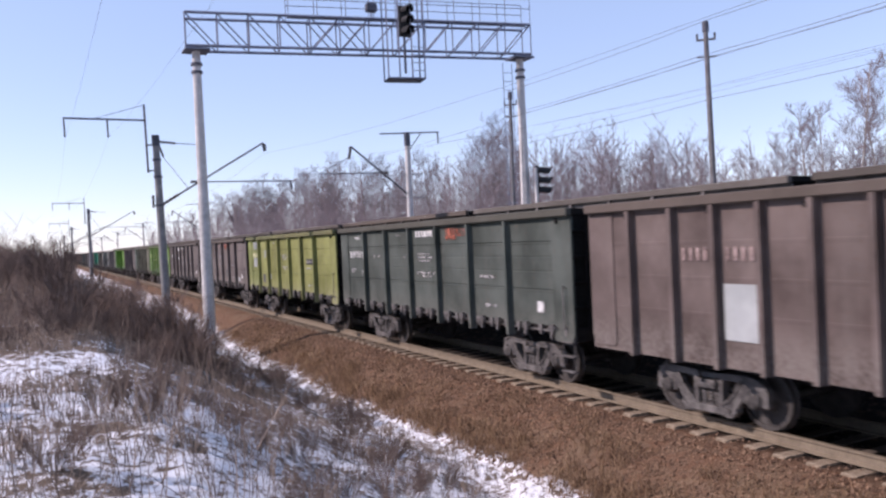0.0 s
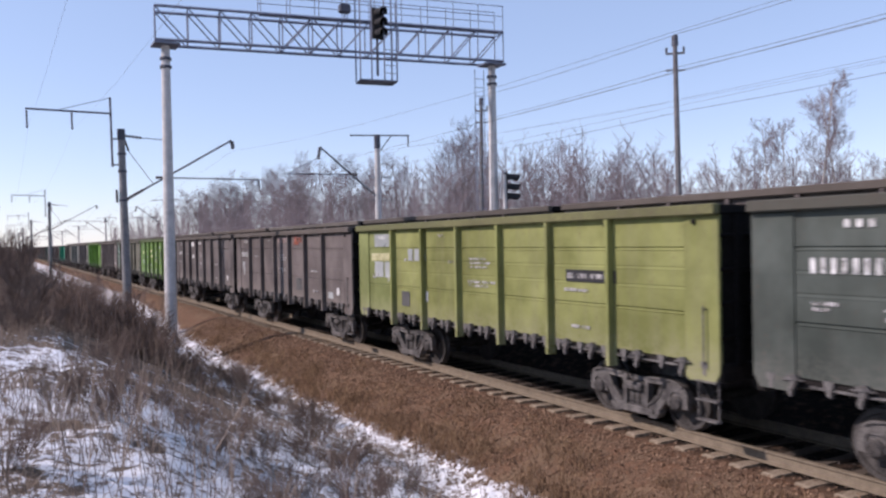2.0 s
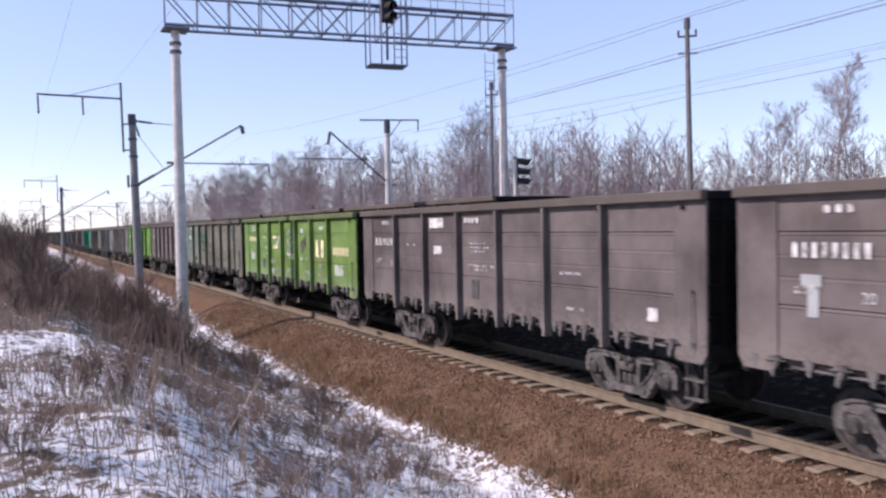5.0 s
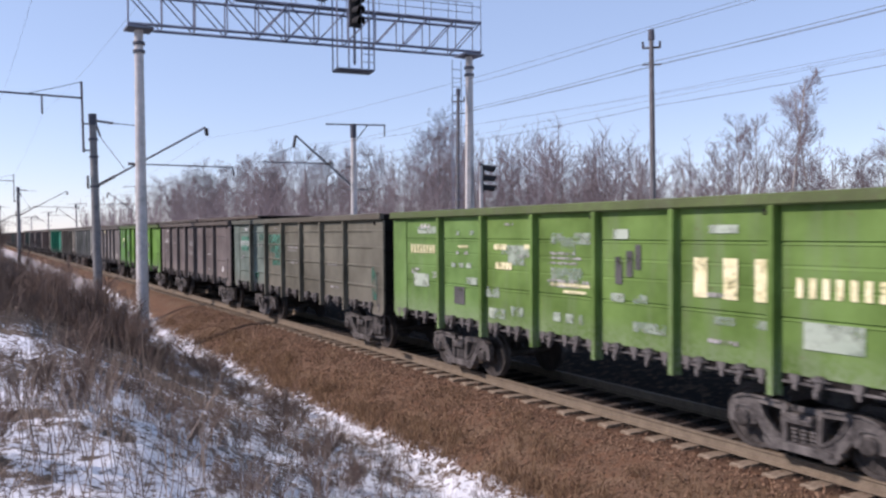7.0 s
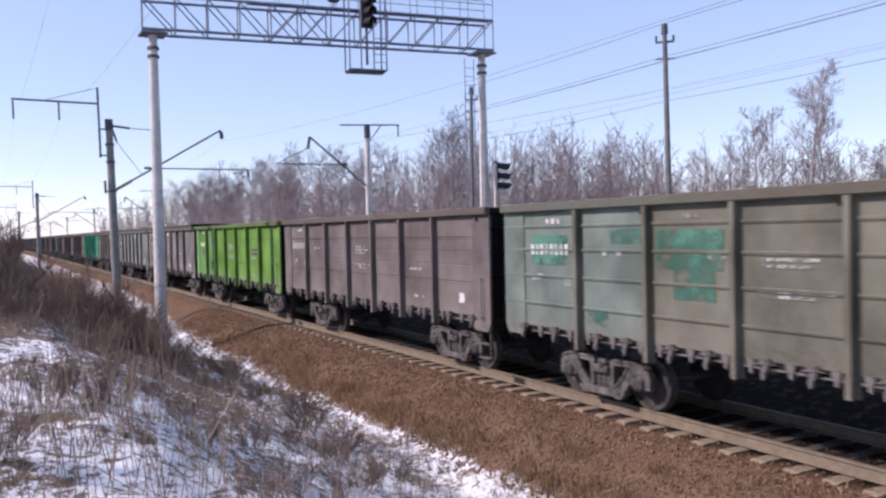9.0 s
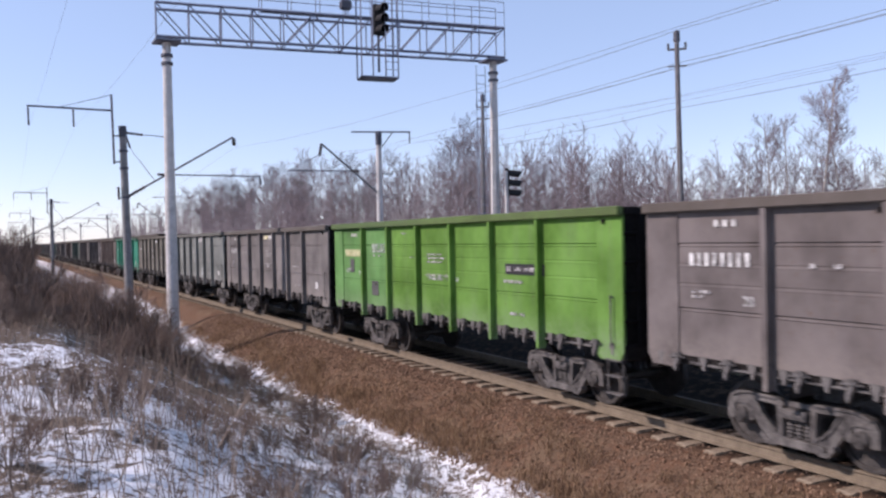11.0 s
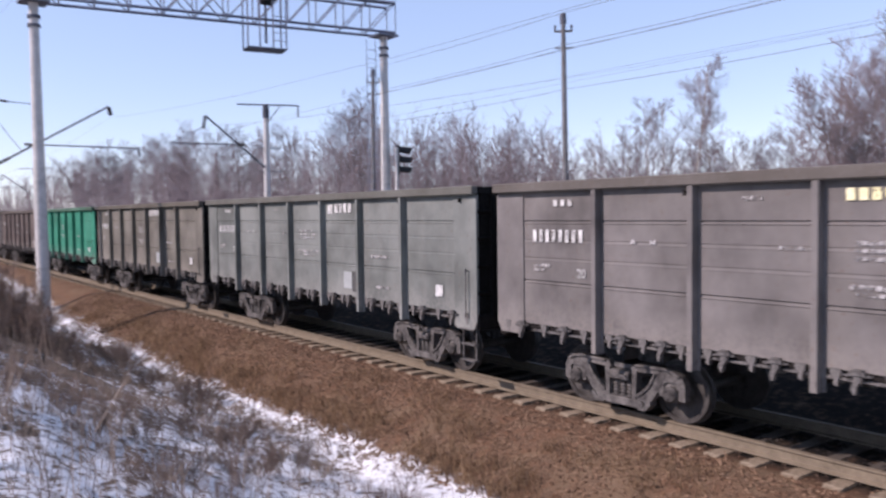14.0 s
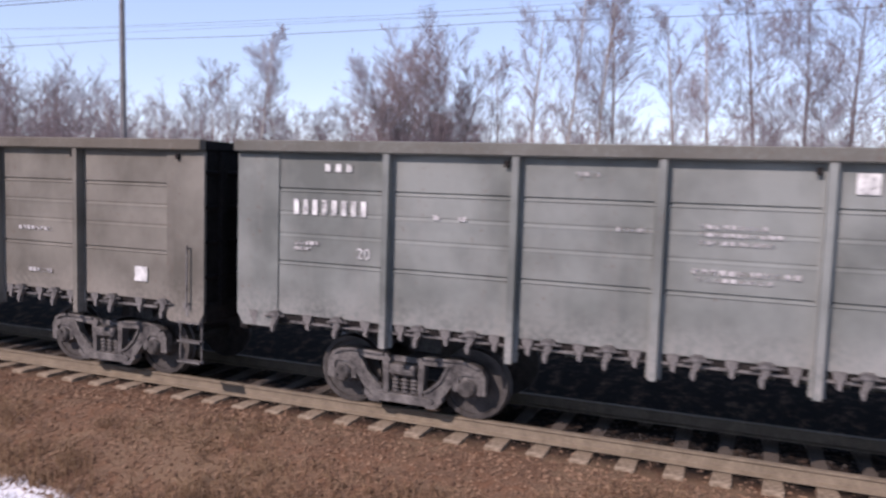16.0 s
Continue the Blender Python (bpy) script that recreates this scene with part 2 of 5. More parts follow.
def strands(paths, n=3):
    """Tapered strands as verts and faces: paths are lists of (point, radius)."""
    verts, faces = [], []
    for path in paths:
        base = len(verts)
        d = (path[-1][0] - path[0][0]).normalized()
        u = d.orthogonal().normalized()
        w = d.cross(u)
        for p, r in path:
            for i in range(n):
                a = 2 * math.pi * i / n
                verts.append(tuple(p + (u * math.cos(a) + w * math.sin(a)) * r))
        for s in range(len(path) - 1):
            for i in range(n):
                j = (i + 1) % n
                faces.append((base + s * n + i, base + s * n + j, base + s * n + n + j, base + s * n + n + i))
    return verts, faces


# ---- ground ----
PROFILE_X = (-2000, -60, -15, -5, 0, 0.9, 2.3, 4.2, 5.6, 6.4, 7.0, 8.35, 8.75, 9.2, 12.0, 13.3, 16.6, 17.6, 19.5, 24, 60, 2000)
PROFILE_Z = (2.0, 2.2, 2.0, 1.70, 1.58, 1.44, 0.74, -0.25, -0.75, -1.0, -0.95, -0.38, -0.26, -0.225, -0.235, 0.05, 0.08, -0.1, -0.7, -0.8, -0.5, 0.0)


def ground_height(x, y):
    z = float(np.interp(x, PROFILE_X, PROFILE_Z))
    rough = 1.0 if x < 6.9 else 0.35 if x < 8.6 else 0.12
    if abs(y) < 400 and abs(x) < 200:
        z += rough * (0.16 * noise.noise((x * 0.5, y * 0.4, 0)) + 0.09 * noise.noise((x * 1.9, y * 1.7, 3)) + 0.05 * noise.noise((x * 5, y * 5, 7)))
    return z


def ground():
    xs = np.concatenate([[-2000, -600, -200, -90, -45, -25], np.arange(-15, -3, 0.6), np.arange(-3, 9.3, 0.13), np.arange(9.4, 25, 0.6), [30, 45, 70, 120, 300, 800, 2000]])
    ys = np.concatenate([[-1500, -400, -120, -50, -25], np.arange(-12, 2, 0.6), np.arange(2, 26, 0.14), np.arange(26, 60, 0.5), np.arange(60, 140, 2.5), [160, 190, 240, 320, 450, 700, 1200, 3000]])
    verts = [(float(x), float(y), ground_height(x, y)) for y in ys for x in xs]
    w = len(xs)
    faces = [(j * w + i, j * w + i + 1, j * w + w + i + 1, j * w + w + i) for j in range(len(ys) - 1) for i in range(w - 1)]
    ob = smooth(new("ground", mesh_of("ground", verts, faces, GROUND)))
    return tagged(ob, "patchy snow and dead grass beside a brown gravel railway bank", "ground", kind="structure")


ground()


# ---- tracks ----
def rail_mesh(y0, y1):
    outline = [(-0.075, -0.18), (0.075, -0.18), (0.075, -0.165), (0.012, -0.145), (0.012, -0.045), (0.036, -0.03), (0.036, 0.0), (-0.036, 0.0), (-0.036, -0.03), (-0.012, -0.045), (-0.012, -0.145), (-0.075, -0.165)]
    bm = bmesh.new()
    a = [bm.verts.new((x, y0, z)) for x, z in outline]
    b = [bm.verts.new((x, y1, z)) for x, z in outline]
    for i in range(len(a)):
        j = (i + 1) % len(a)
        bm.faces.new((a[i], a[j], b[j], b[i]))
    bm.faces.new(a[::-1])
    bm.faces.new(b)
    return bm


def sleeper_mesh():
    bm = bmesh.new()
    ends = [(-1.28, 0.135), (-1.23, 0.15), (-0.5, 0.12), (0.5, 0.12), (1.23, 0.15), (1.28, 0.135)]
    rings = []
    for x, h in ends:
        zt = -0.185 - (0.03 if abs(x) < 0.6 else 0.0) - (0.02 if abs(x) > 1.25 else 0.0)
        rings.append([bm.verts.new(p) for p in ((x, -0.15, -0.42), (x, 0.15, -0.42), (x, h - 0.03, zt), (x, 0.03 - h, zt))])
    for a, b in zip(rings, rings[1:]):
        for i in range(4):
            bm.faces.new((a[i], b[i], b[(i + 1) % 4], a[(i + 1) % 4]))
    bm.faces.new(rings[0])
    bm.faces.new(rings[-1][::-1])
    return bm


def track(x, z, label, y_near, count):
    t = tagged(empty("railway_track"), label, "railway track", kind="structure")
    t.location = (x, 0, z)
    for s in (-0.796, 0.796):
        r = part("rail", rail_mesh(-80, 600), RAIL, t, "dusty brown steel rail")
        r.location = (s, 0, 0)
    first = None
    for i in range(count):
        m = pose(random.uniform(-0.03, 0.03), y_near + 0.555 * i, random.uniform(-0.008, 0.008), 0, 0, random.uniform(-0.8, 0.8))
        if first is None:
            first = part("sleeper", sleeper_mesh(), SLEEPER, t)
            first.matrix_basis = m
        else:
            again("sleeper", first, m, t)
    verts, faces = [], []
    for y in list(np.arange(y_near + 0.555 * count, 400, 0.555)) + list(np.arange(-60, y_near - 0.3, 0.555)):
        b = len(verts)
        verts += [(sx * 1.28, y + sy * 0.12, zz) for zz in (-0.42, -0.19) for sx, sy in ((-1, -1), (1, -1), (1, 1), (-1, 1))]
        faces += [tuple(b + i for i in f) for f in ((4, 5, 6, 7), (0, 1, 5, 4), (1, 2, 6, 5), (2, 3, 7, 6), (3, 0, 4, 7))]
    o = new("sleepers_beyond", mesh_of("sleepers_beyond", verts, faces, SLEEPER))
    o.parent = t
    tagged(o, kind="stuff")
    return t


track(TRACK, 0.0, "near railway track of dusty rails on concrete sleepers", -6.0, 200)
track(FAR_TRACK, FAR_Z, "second railway track behind the near one", -6.0, 60)


# ---- wagons ----
RIM, RIM_LOW, PANEL_LOW, POST_LOW = 3.66, 3.50, 1.30, 1.00
SHEET = -1.485
POSTS = (2.31, 4.01, 5.71, 7.41, 9.11, 10.81)
POSTS_CLOSE = (1.18, 2.20, 3.09, 3.95, 4.81, 5.67, 6.56, 7.45, 8.31, 9.17, 10.03, 10.93, 11.94)


def ribbed(y0, y1, face, back, ribs, h, z0, z1):
    """A sheet whose pressed ribs stand out of its face, as an x-z outline pushed along y."""
    out = [(back, z0), (face, z0)]
    for z in ribs:
        out += [(face, z - 0.055), (face - h, z - 0.014), (face - h, z + 0.012), (face, z + 0.028)]
    out += [(face, z1), (back, z1)]
    bm = bmesh.new()
    a = [bm.verts.new((x, y0, z)) for x, z in out]
    b = [bm.verts.new((x, y1, z)) for x, z in out]
    n = len(a)
    for i in range(n):
        bm.faces.new((a[i], b[i], b[(i + 1) % n], a[(i + 1) % n]))
    bm.faces.new(a)
    bm.faces.new(b[::-1])
    bmesh.ops.recalc_face_normals(bm, faces=bm.faces)
    return bm


# near black: the shade between the wagons is put into the end paint
END_SHADE = plain("painted_end_shade", (0.006, 0.006, 0.006), (0.018, 0.016, 0.015), 3, 0.9, 0.0, 0.2, 0.08)


def grooved(y0, y1, face, back, grooves, z0, z1):
    """A sheet with pressed grooves: each overhangs above and slopes out again below."""
    out = [(back, z0), (face, z0)]
    for z, depth in grooves:
        out += [(face, z - 0.045), (face - depth * 0.5, z - 0.030), (face + depth, z), (face + depth, z + 0.012), (face, z + 0.022)]
    out += [(face, z1), (back, z1)]
    bm = bmesh.new()
    prism(bm, [(x, z) for x, z in out], y0, y1)
    for v in bm.verts:
        v.co = (v.co.y, v.co.x, v.co.z)
    bmesh.ops.recalc_face_normals(bm, faces=bm.faces)
    return bm


def panel_mesh(width, dished, low):
    """One sheet between two posts, with its pressings."""
    if dished or low < 1.2:
        return ribbed(0.002, width - 0.002, SHEET, SHEET + 0.03, (1.75, 2.28, 2.78, 3.22) if dished else (1.82, 2.38, 2.94), 0.03 if dished else 0.004, low, RIM_LOW)
    return grooved(0.002, width - 0.002, SHEET, SHEET + 0.034, ((2.02, 0.024), (2.40, 0.007), (2.70, 0.007), (3.01, 0.024)), low, RIM_LOW)


def post_mesh(low):
    """A pressed hat-section side post, centred on y = 0."""
    bm = bmesh.new()
    sec = [(-1.47, -0.085), (-1.490, -0.085), (-1.490, -0.046), (-1.622, -0.042), (-1.622, 0.042), (-1.490, 0.046), (-1.490, 0.085), (-1.47, 0.085)]
    a = [bm.verts.new((x, y, low)) for x, y in sec]
    b = [bm.verts.new((x, y, RIM_LOW)) for x, y in sec]
    for i in range(8):
        bm.faces.new((a[i], b[i], b[(i + 1) % 8], a[(i + 1) % 8]))
    bm.faces.new(a)
    bm.faces.new(b[::-1])
    bmesh.ops.recalc_face_normals(bm, faces=bm.faces)
    return bm


def lock_mesh():
    """A hatch lock hanging under the side, with its hook."""
    bm = bmesh.new()
    prism(bm, [(-0.05, 1.42), (0.05, 1.42), (0.045, 1.28), (0.075, 1.20), (0.05, 1.13), (0.02, 1.13), (0.01, 1.22), (-0.04, 1.30)], -1.56, -1.49)
    box(bm, -1.58, -1.50, -0.09, 0.09, 1.355, 1.40)
    rod(bm, (-1.54, -0.16, 1.36), (-1.54, 0.16, 1.34), 0.016)
    bmesh.ops.translate(bm, verts=bm.verts, vec=(0, 0, -0.085))
    bmesh.ops.recalc_face_normals(bm, faces=bm.faces)
    return bm


def end_mesh():
    bm = ribbed(-1.48, 1.48, 0.03, 0.08, (1.7, 2.2, 2.7, 3.2), 0.05, 1.25, RIM_LOW + 0.01)
    bmesh.ops.rotate(bm, verts=bm.verts, matrix=Matrix.Rotation(radians(90), 3, "Z"))
    for v in bm.verts:
        v.co.x = -v.co.x
    bmesh.ops.recalc_face_normals(bm, faces=bm.faces)
    return bm


def side_frame_mesh():
    """The cast side frame of a three-piece bogie: two pedestals, arms, open windows and the spring seat."""
    bm = bmesh.new()
    x0, x1 = -1.09, -0.96
    for s in (-1, 1):
        def piece(outline, a, b):
            prism(bm, [(s * y, z) for y, z in outline], a, b)
        piece([(1.17, 0.40), (1.17, 0.64), (1.11, 0.75), (0.98, 0.81), (0.80, 0.84), (0.66, 0.83), (0.66, 0.70), (0.72, 0.62), (0.72, 0.42), (0.80, 0.42), (0.80, 0.60), (0.84, 0.645), (1.02, 0.645), (1.06, 0.60), (1.06, 0.40)], x0, x1)
        piece([(1.09, 0.765), (0.98, 0.82), (0.80, 0.85), (0.30, 0.83), (0.30, 0.80), (0.80, 0.815), (0.97, 0.785), (1.06, 0.74)], x0 - 0.035, x1 + 0.02)
        piece([(0.70, 0.835), (0.26, 0.815), (0.20, 0.77), (0.22, 0.70), (0.30, 0.715), (0.68, 0.735)], x0, x1)
        piece([(0.31, 0.73), (0.22, 0.73), (0.22, 0.27), (0.29, 0.27)], x0 - 0.01, x1)
        piece([(0.78, 0.66), (0.73, 0.73), (0.66, 0.73), (0.56, 0.53), (0.40, 0.38), (0.31, 0.34), (0.30, 0.22), (0.48, 0.20), (0.60, 0.34), (0.72, 0.50), (0.78, 0.52)], x0, x1)
        piece([(0.665, 0.735), (0.635, 0.735), (0.535, 0.55), (0.385, 0.41), (0.31, 0.37), (0.31, 0.34), (0.41, 0.38), (0.565, 0.53)], x0 - 0.03, x0 + 0.02)
        piece([(0.58, 0.25), (0.48, 0.14), (0.34, 0.14), (0.34, 0.20), (0.46, 0.21), (0.56, 0.31)], x0 - 0.03, x1)
        piece([(0.925 + 0.125 * math.cos(a * math.pi / 6), 0.475 + 0.125 * math.sin(a * math.pi / 6)) for a in range(12)], x0 - 0.03, x1 + 0.06)
        piece([(1.045, 0.645), (1.045, 0.40), (1.00, 0.34), (0.85, 0.34), (0.805, 0.40), (0.805, 0.645)], x0 + 0.03, x1 + 0.02)
    box(bm, x0 + 0.06, x1, -0.22, 0.22, 0.715, 0.79)
    prism(bm, [(-0.46, 0.25), (-0.40, 0.17), (0.40, 0.17), (0.46, 0.25), (0.40, 0.285), (-0.40, 0.285)], x0 - 0.04, x1 + 0.05)
    bmesh.ops.recalc_face_normals(bm, faces=bm.faces)
    return bm


def spring_mesh():
    """One stout coil spring, standing."""
    bm = bmesh.new()
    prof = [(0.28, 0.03)]
    for i in range(5):
        z = 0.288 + i * 0.054
        prof += [(z, 0.036), (z + 0.018, 0.062), (z + 0.036, 0.036)]
    turned(bm, prof + [(0.56, 0.03)], 8)
    bmesh.ops.rotate(bm, verts=bm.verts, matrix=Matrix.Rotation(radians(-90), 3, "Y"))
    bmesh.ops.recalc_face_normals(bm, faces=bm.faces)
    return bm


def wheelset_mesh():
    bm = bmesh.new()
    for s in (-1, 1):
        prof = [(0.70, 0.475 + 0.028), (0.725, 0.475 + 0.03), (0.735, 0.478), (0.835, 0.472), (0.835, 0.41), (0.80, 0.40), (0.795, 0.19), (0.84, 0.16), (0.85, 0.09)]
        turned(bm, [(s * x, r) for x, r in [(0.70, 0.10)] + prof])
        turned(bm, [(s * x, r) for x, r in ((0.84, 0.085), (0.98, 0.075), (1.13, 0.12), (1.15, 0.10))], 14)
    rod(bm, (-0.75, 0, 0), (0.75, 0, 0), 0.085, None, 12)
    for s in (-1, 1):
        for i in range(3):
            a = i * 2.094
            rod(bm, (s * 1.14, 0.07 * math.cos(a), 0.07 * math.sin(a)), (s * 1.165, 0.07 * math.cos(a), 0.07 * math.sin(a)), 0.018)
    bmesh.ops.recalc_face_normals(bm, faces=bm.faces)
    return bm


def bogie(wagon, y):
    b = empty("bogie")
    b.parent = wagon
    b.location = (0, y, 0)
    f = part("side_frame", side_frame_mesh(), STEEL, b, "dusty cast steel side frame")
    again("side_frame", f, pose(0, 0, 0, 0, 0, 180), b)
    s = part("spring", spring_mesh(), STEEL, b)
    s.location = (-1.03, -0.135, 0)
    for x, y in ((-1.03, 0.0), (-1.03, 0.135), (1.03, -0.135), (1.03, 0), (1.03, 0.135)):
        again("spring", s, pose(x, y, 0), b)
    bm = bmesh.new()
    box(bm, -1.17, 1.17, -0.185, 0.185, 0.56, 0.70, 0.02)
    for e in (-1, 1):
        box(bm, min(e * 1.17, e * 1.19), max(e * 1.17, e * 1.19), -0.16, 0.16, 0.61, 0.65)
    box(bm, -0.35, 0.35, -0.25, 0.25, 0.72, 0.98)
    part("bolster", bm, STEEL, b)
    w = part("wheelset", wheelset_mesh(), TREAD, b)
    w.location = (0, -0.925, 0.475)
    again("wheelset", w, pose(0, 0.925, 0.475), b)
    return b


def gondola(close_posts, dished, locks):
    """An open goods wagon: its front end at y = 0, the track's centre at x = 0."""
    w = empty("open_goods_wagon")
    posts = POSTS_CLOSE if close_posts else POSTS
    edges = (0.0, *posts, BODY)
    low = 1.02 if close_posts else PANEL_LOW
    flip = pose(0, 0, 0, 0, 0, 180)
    shapes = {}

    def sided(name, key, make, y, label=""):
        """One piece on each side, at y."""
        if key not in shapes:
            shapes[key] = part(name, make(), None, w, label)
            shapes[key].data.materials.append(PLACEHOLDER)
            shapes[key].location = (0, y, 0)
        else:
            again(name, shapes[key], pose(0, y, 0), w)
        return shapes[key]

    for a, b in zip(edges, edges[1:]):
        width = round(b - a, 3)
        p = sided("side_panel", ("panel", width), lambda: panel_mesh(width, dished, low), a)
        again("side_panel", p, pose(0, b, 0, 0, 0, 180), w)
    for y in posts:
        p = sided("side_post", "post", lambda: post_mesh(low - 0.02 if close_posts else POST_LOW), y)
        again("side_post", p, pose(0, y, 0, 0, 0, 180), w)
    bm = bmesh.new()
    box(bm, -1.62, -1.47, -0.01, BODY + 0.01, RIM_LOW, RIM, 0.018)
    chord = part("top_chord", bm, PLACEHOLDER, w)
    again("top_chord", chord, pose(0, BODY, 0, 0, 0, 180), w)
    # end chord, wall and posts carry the painted shade
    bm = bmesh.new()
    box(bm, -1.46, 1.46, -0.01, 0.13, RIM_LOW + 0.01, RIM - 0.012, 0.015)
    chord = part("end_chord", bm, END_SHADE, w, "end chord with its shade painted near black")
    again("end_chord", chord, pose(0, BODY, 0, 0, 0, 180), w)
    e = part("end_wall", end_mesh(), END_SHADE, w, "end wall with its shade painted near black")
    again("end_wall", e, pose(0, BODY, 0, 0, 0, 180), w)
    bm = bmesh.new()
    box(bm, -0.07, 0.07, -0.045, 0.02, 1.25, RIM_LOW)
    ep = part("end_post", bm, END_SHADE, w)
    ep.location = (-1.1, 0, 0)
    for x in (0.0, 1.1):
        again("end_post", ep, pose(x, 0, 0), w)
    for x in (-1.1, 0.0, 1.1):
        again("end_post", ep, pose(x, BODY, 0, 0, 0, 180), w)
    # corner plates hang below the side sheet
    for low_edge, at, turn in ((1.01, 0.0, 1), (1.10, BODY, -1)):
        bm = bmesh.new()
        prism(bm, [(0.0, low_edge + 0.16), (0.10, low_edge), (0.60, low_edge), (0.66, low_edge + 0.05), (0.66, RIM_LOW - 0.03), (0.0, RIM_LOW - 0.03)], -1.508, -1.488)
        for v in bm.verts:
            v.co.y *= turn
        bmesh.ops.recalc_face_normals(bm, faces=bm.faces)
        c = part("corner_plate", bm, PLACEHOLDER, w)
        c.location = (0, at, 0)
        again("corner_plate", c, pose(0, at, 0), w).scale = (-1, 1, 1)
    # floor and underframe
    bm = bmesh.new()
    box(bm, -1.45, 1.45, 0.09, BODY - 0.09, 1.34, 1.40)
    part("floor", bm, DARK, w, "near-black wagon floor")
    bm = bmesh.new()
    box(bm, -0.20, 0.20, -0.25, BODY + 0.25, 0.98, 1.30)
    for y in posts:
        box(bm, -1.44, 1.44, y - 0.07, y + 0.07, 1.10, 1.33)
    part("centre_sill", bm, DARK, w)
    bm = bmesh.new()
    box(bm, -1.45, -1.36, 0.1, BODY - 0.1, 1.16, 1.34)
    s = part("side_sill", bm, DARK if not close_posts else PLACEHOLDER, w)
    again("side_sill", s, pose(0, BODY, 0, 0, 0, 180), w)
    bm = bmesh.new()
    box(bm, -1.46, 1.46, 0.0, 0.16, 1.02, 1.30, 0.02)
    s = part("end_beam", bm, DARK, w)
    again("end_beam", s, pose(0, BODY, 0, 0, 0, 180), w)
    if locks:
        lk = None
        for a, b in zip(edges, edges[1:]):
            for f in (0.30, 0.72):
                y = a + (b - a) * f
                if lk is None:
                    lk = part("hatch_lock", lock_mesh(), STEEL, w, "dusty hatch lock")
                    lk.location = (0, y, 0)
                else:
                    again("hatch_lock", lk, pose(0, y, 0), w)
        hinge = None
        for a, b in zip(edges, edges[1:]):
            for f in (0.13, 0.51, 0.88):
                y = a + (b - a) * f
                if hinge is None:
                    bm = bmesh.new()
                    prism(bm, [(-0.07, 1.31), (0.07, 1.31), (0.05, 1.22), (0.02, 1.20), (0.02, 1.12), (-0.03, 1.10), (-0.035, 1.20), (-0.06, 1.23)], -1.515, -1.44)
                    bmesh.ops.recalc_face_normals(bm, faces=bm.faces)
                    hinge = part("hatch_hinge", bm, STEEL, w)
                    hinge.location = (0, y, 0)
                else:
                    again("hatch_hinge", hinge, pose(0, y, 0), w)
        bm = bmesh.new()
        rod(bm, (-1.47, 0.85, 1.19), (-1.47, BODY - 0.85, 1.19), 0.022)
        part("hatch_bar", bm, STEEL, w)
    # coupler
    bm = bmesh.new()
    box(bm, -0.12, 0.12, -0.30, 0.02, 0.94, 1.18, 0.02)
    box(bm, -0.20, 0.16, -0.325, -0.12, 0.90, 1.22, 0.04)
    c = part("coupler", bm, STEEL, w, "cast steel coupler head")
    again("coupler", c, pose(0, BODY, 0, 0, 0, 180), w)
    # steps at the front corner
    bm = bmesh.new()
    for y in (0.06, 0.44):
        rod(bm, (-1.47, y, 1.32), (-1.47, y, 0.42), 0.016)
    for z in (0.44, 0.74, 1.02):
        box(bm, -1.54, -1.42, 0.05, 0.45, z - 0.012, z + 0.012)
    s = part("corner_step", bm, STEEL, w)
    again("corner_step", s, pose(0, BODY, 0, 0, 0, 180), w)
    # uncoupling lever and hand rail on the front panel
    bm = bmesh.new()
    rod(bm, (-1.57, 0.25, 1.25), (-1.57, 0.25, 2.15), 0.014)
    for z in (1.3, 2.1):
        rod(bm, (-1.57, 0.25, z), (-1.50, 0.25, z), 0.012)
    part("hand_rail", bm, STEEL, w)
    # lashing rings under the chord
    ring = None
    for y in [p + 0.13 for p in posts[::2]] + [0.45]:
        if ring is None:
            bm = bmesh.new()
            box(bm, -1.56, -1.515, -0.03, 0.03, RIM_LOW - 0.13, RIM_LOW - 0.05, 0.01)
            ring = part("lashing_lug", bm, DARK, w)
            ring.location = (0, y, 0)
        else:
            again("lashing_lug", ring, pose(0, y, 0), w)
    bogie(w, 2.2)
    bogie(w, BODY - 2.40)
    return w


PLACEHOLDER = plain("grey_wagon_paint", (0.15, 0.135, 0.13), (0.2, 0.18, 0.175), 2, 0.7)
DUST = (0.25, 0.22, 0.195)
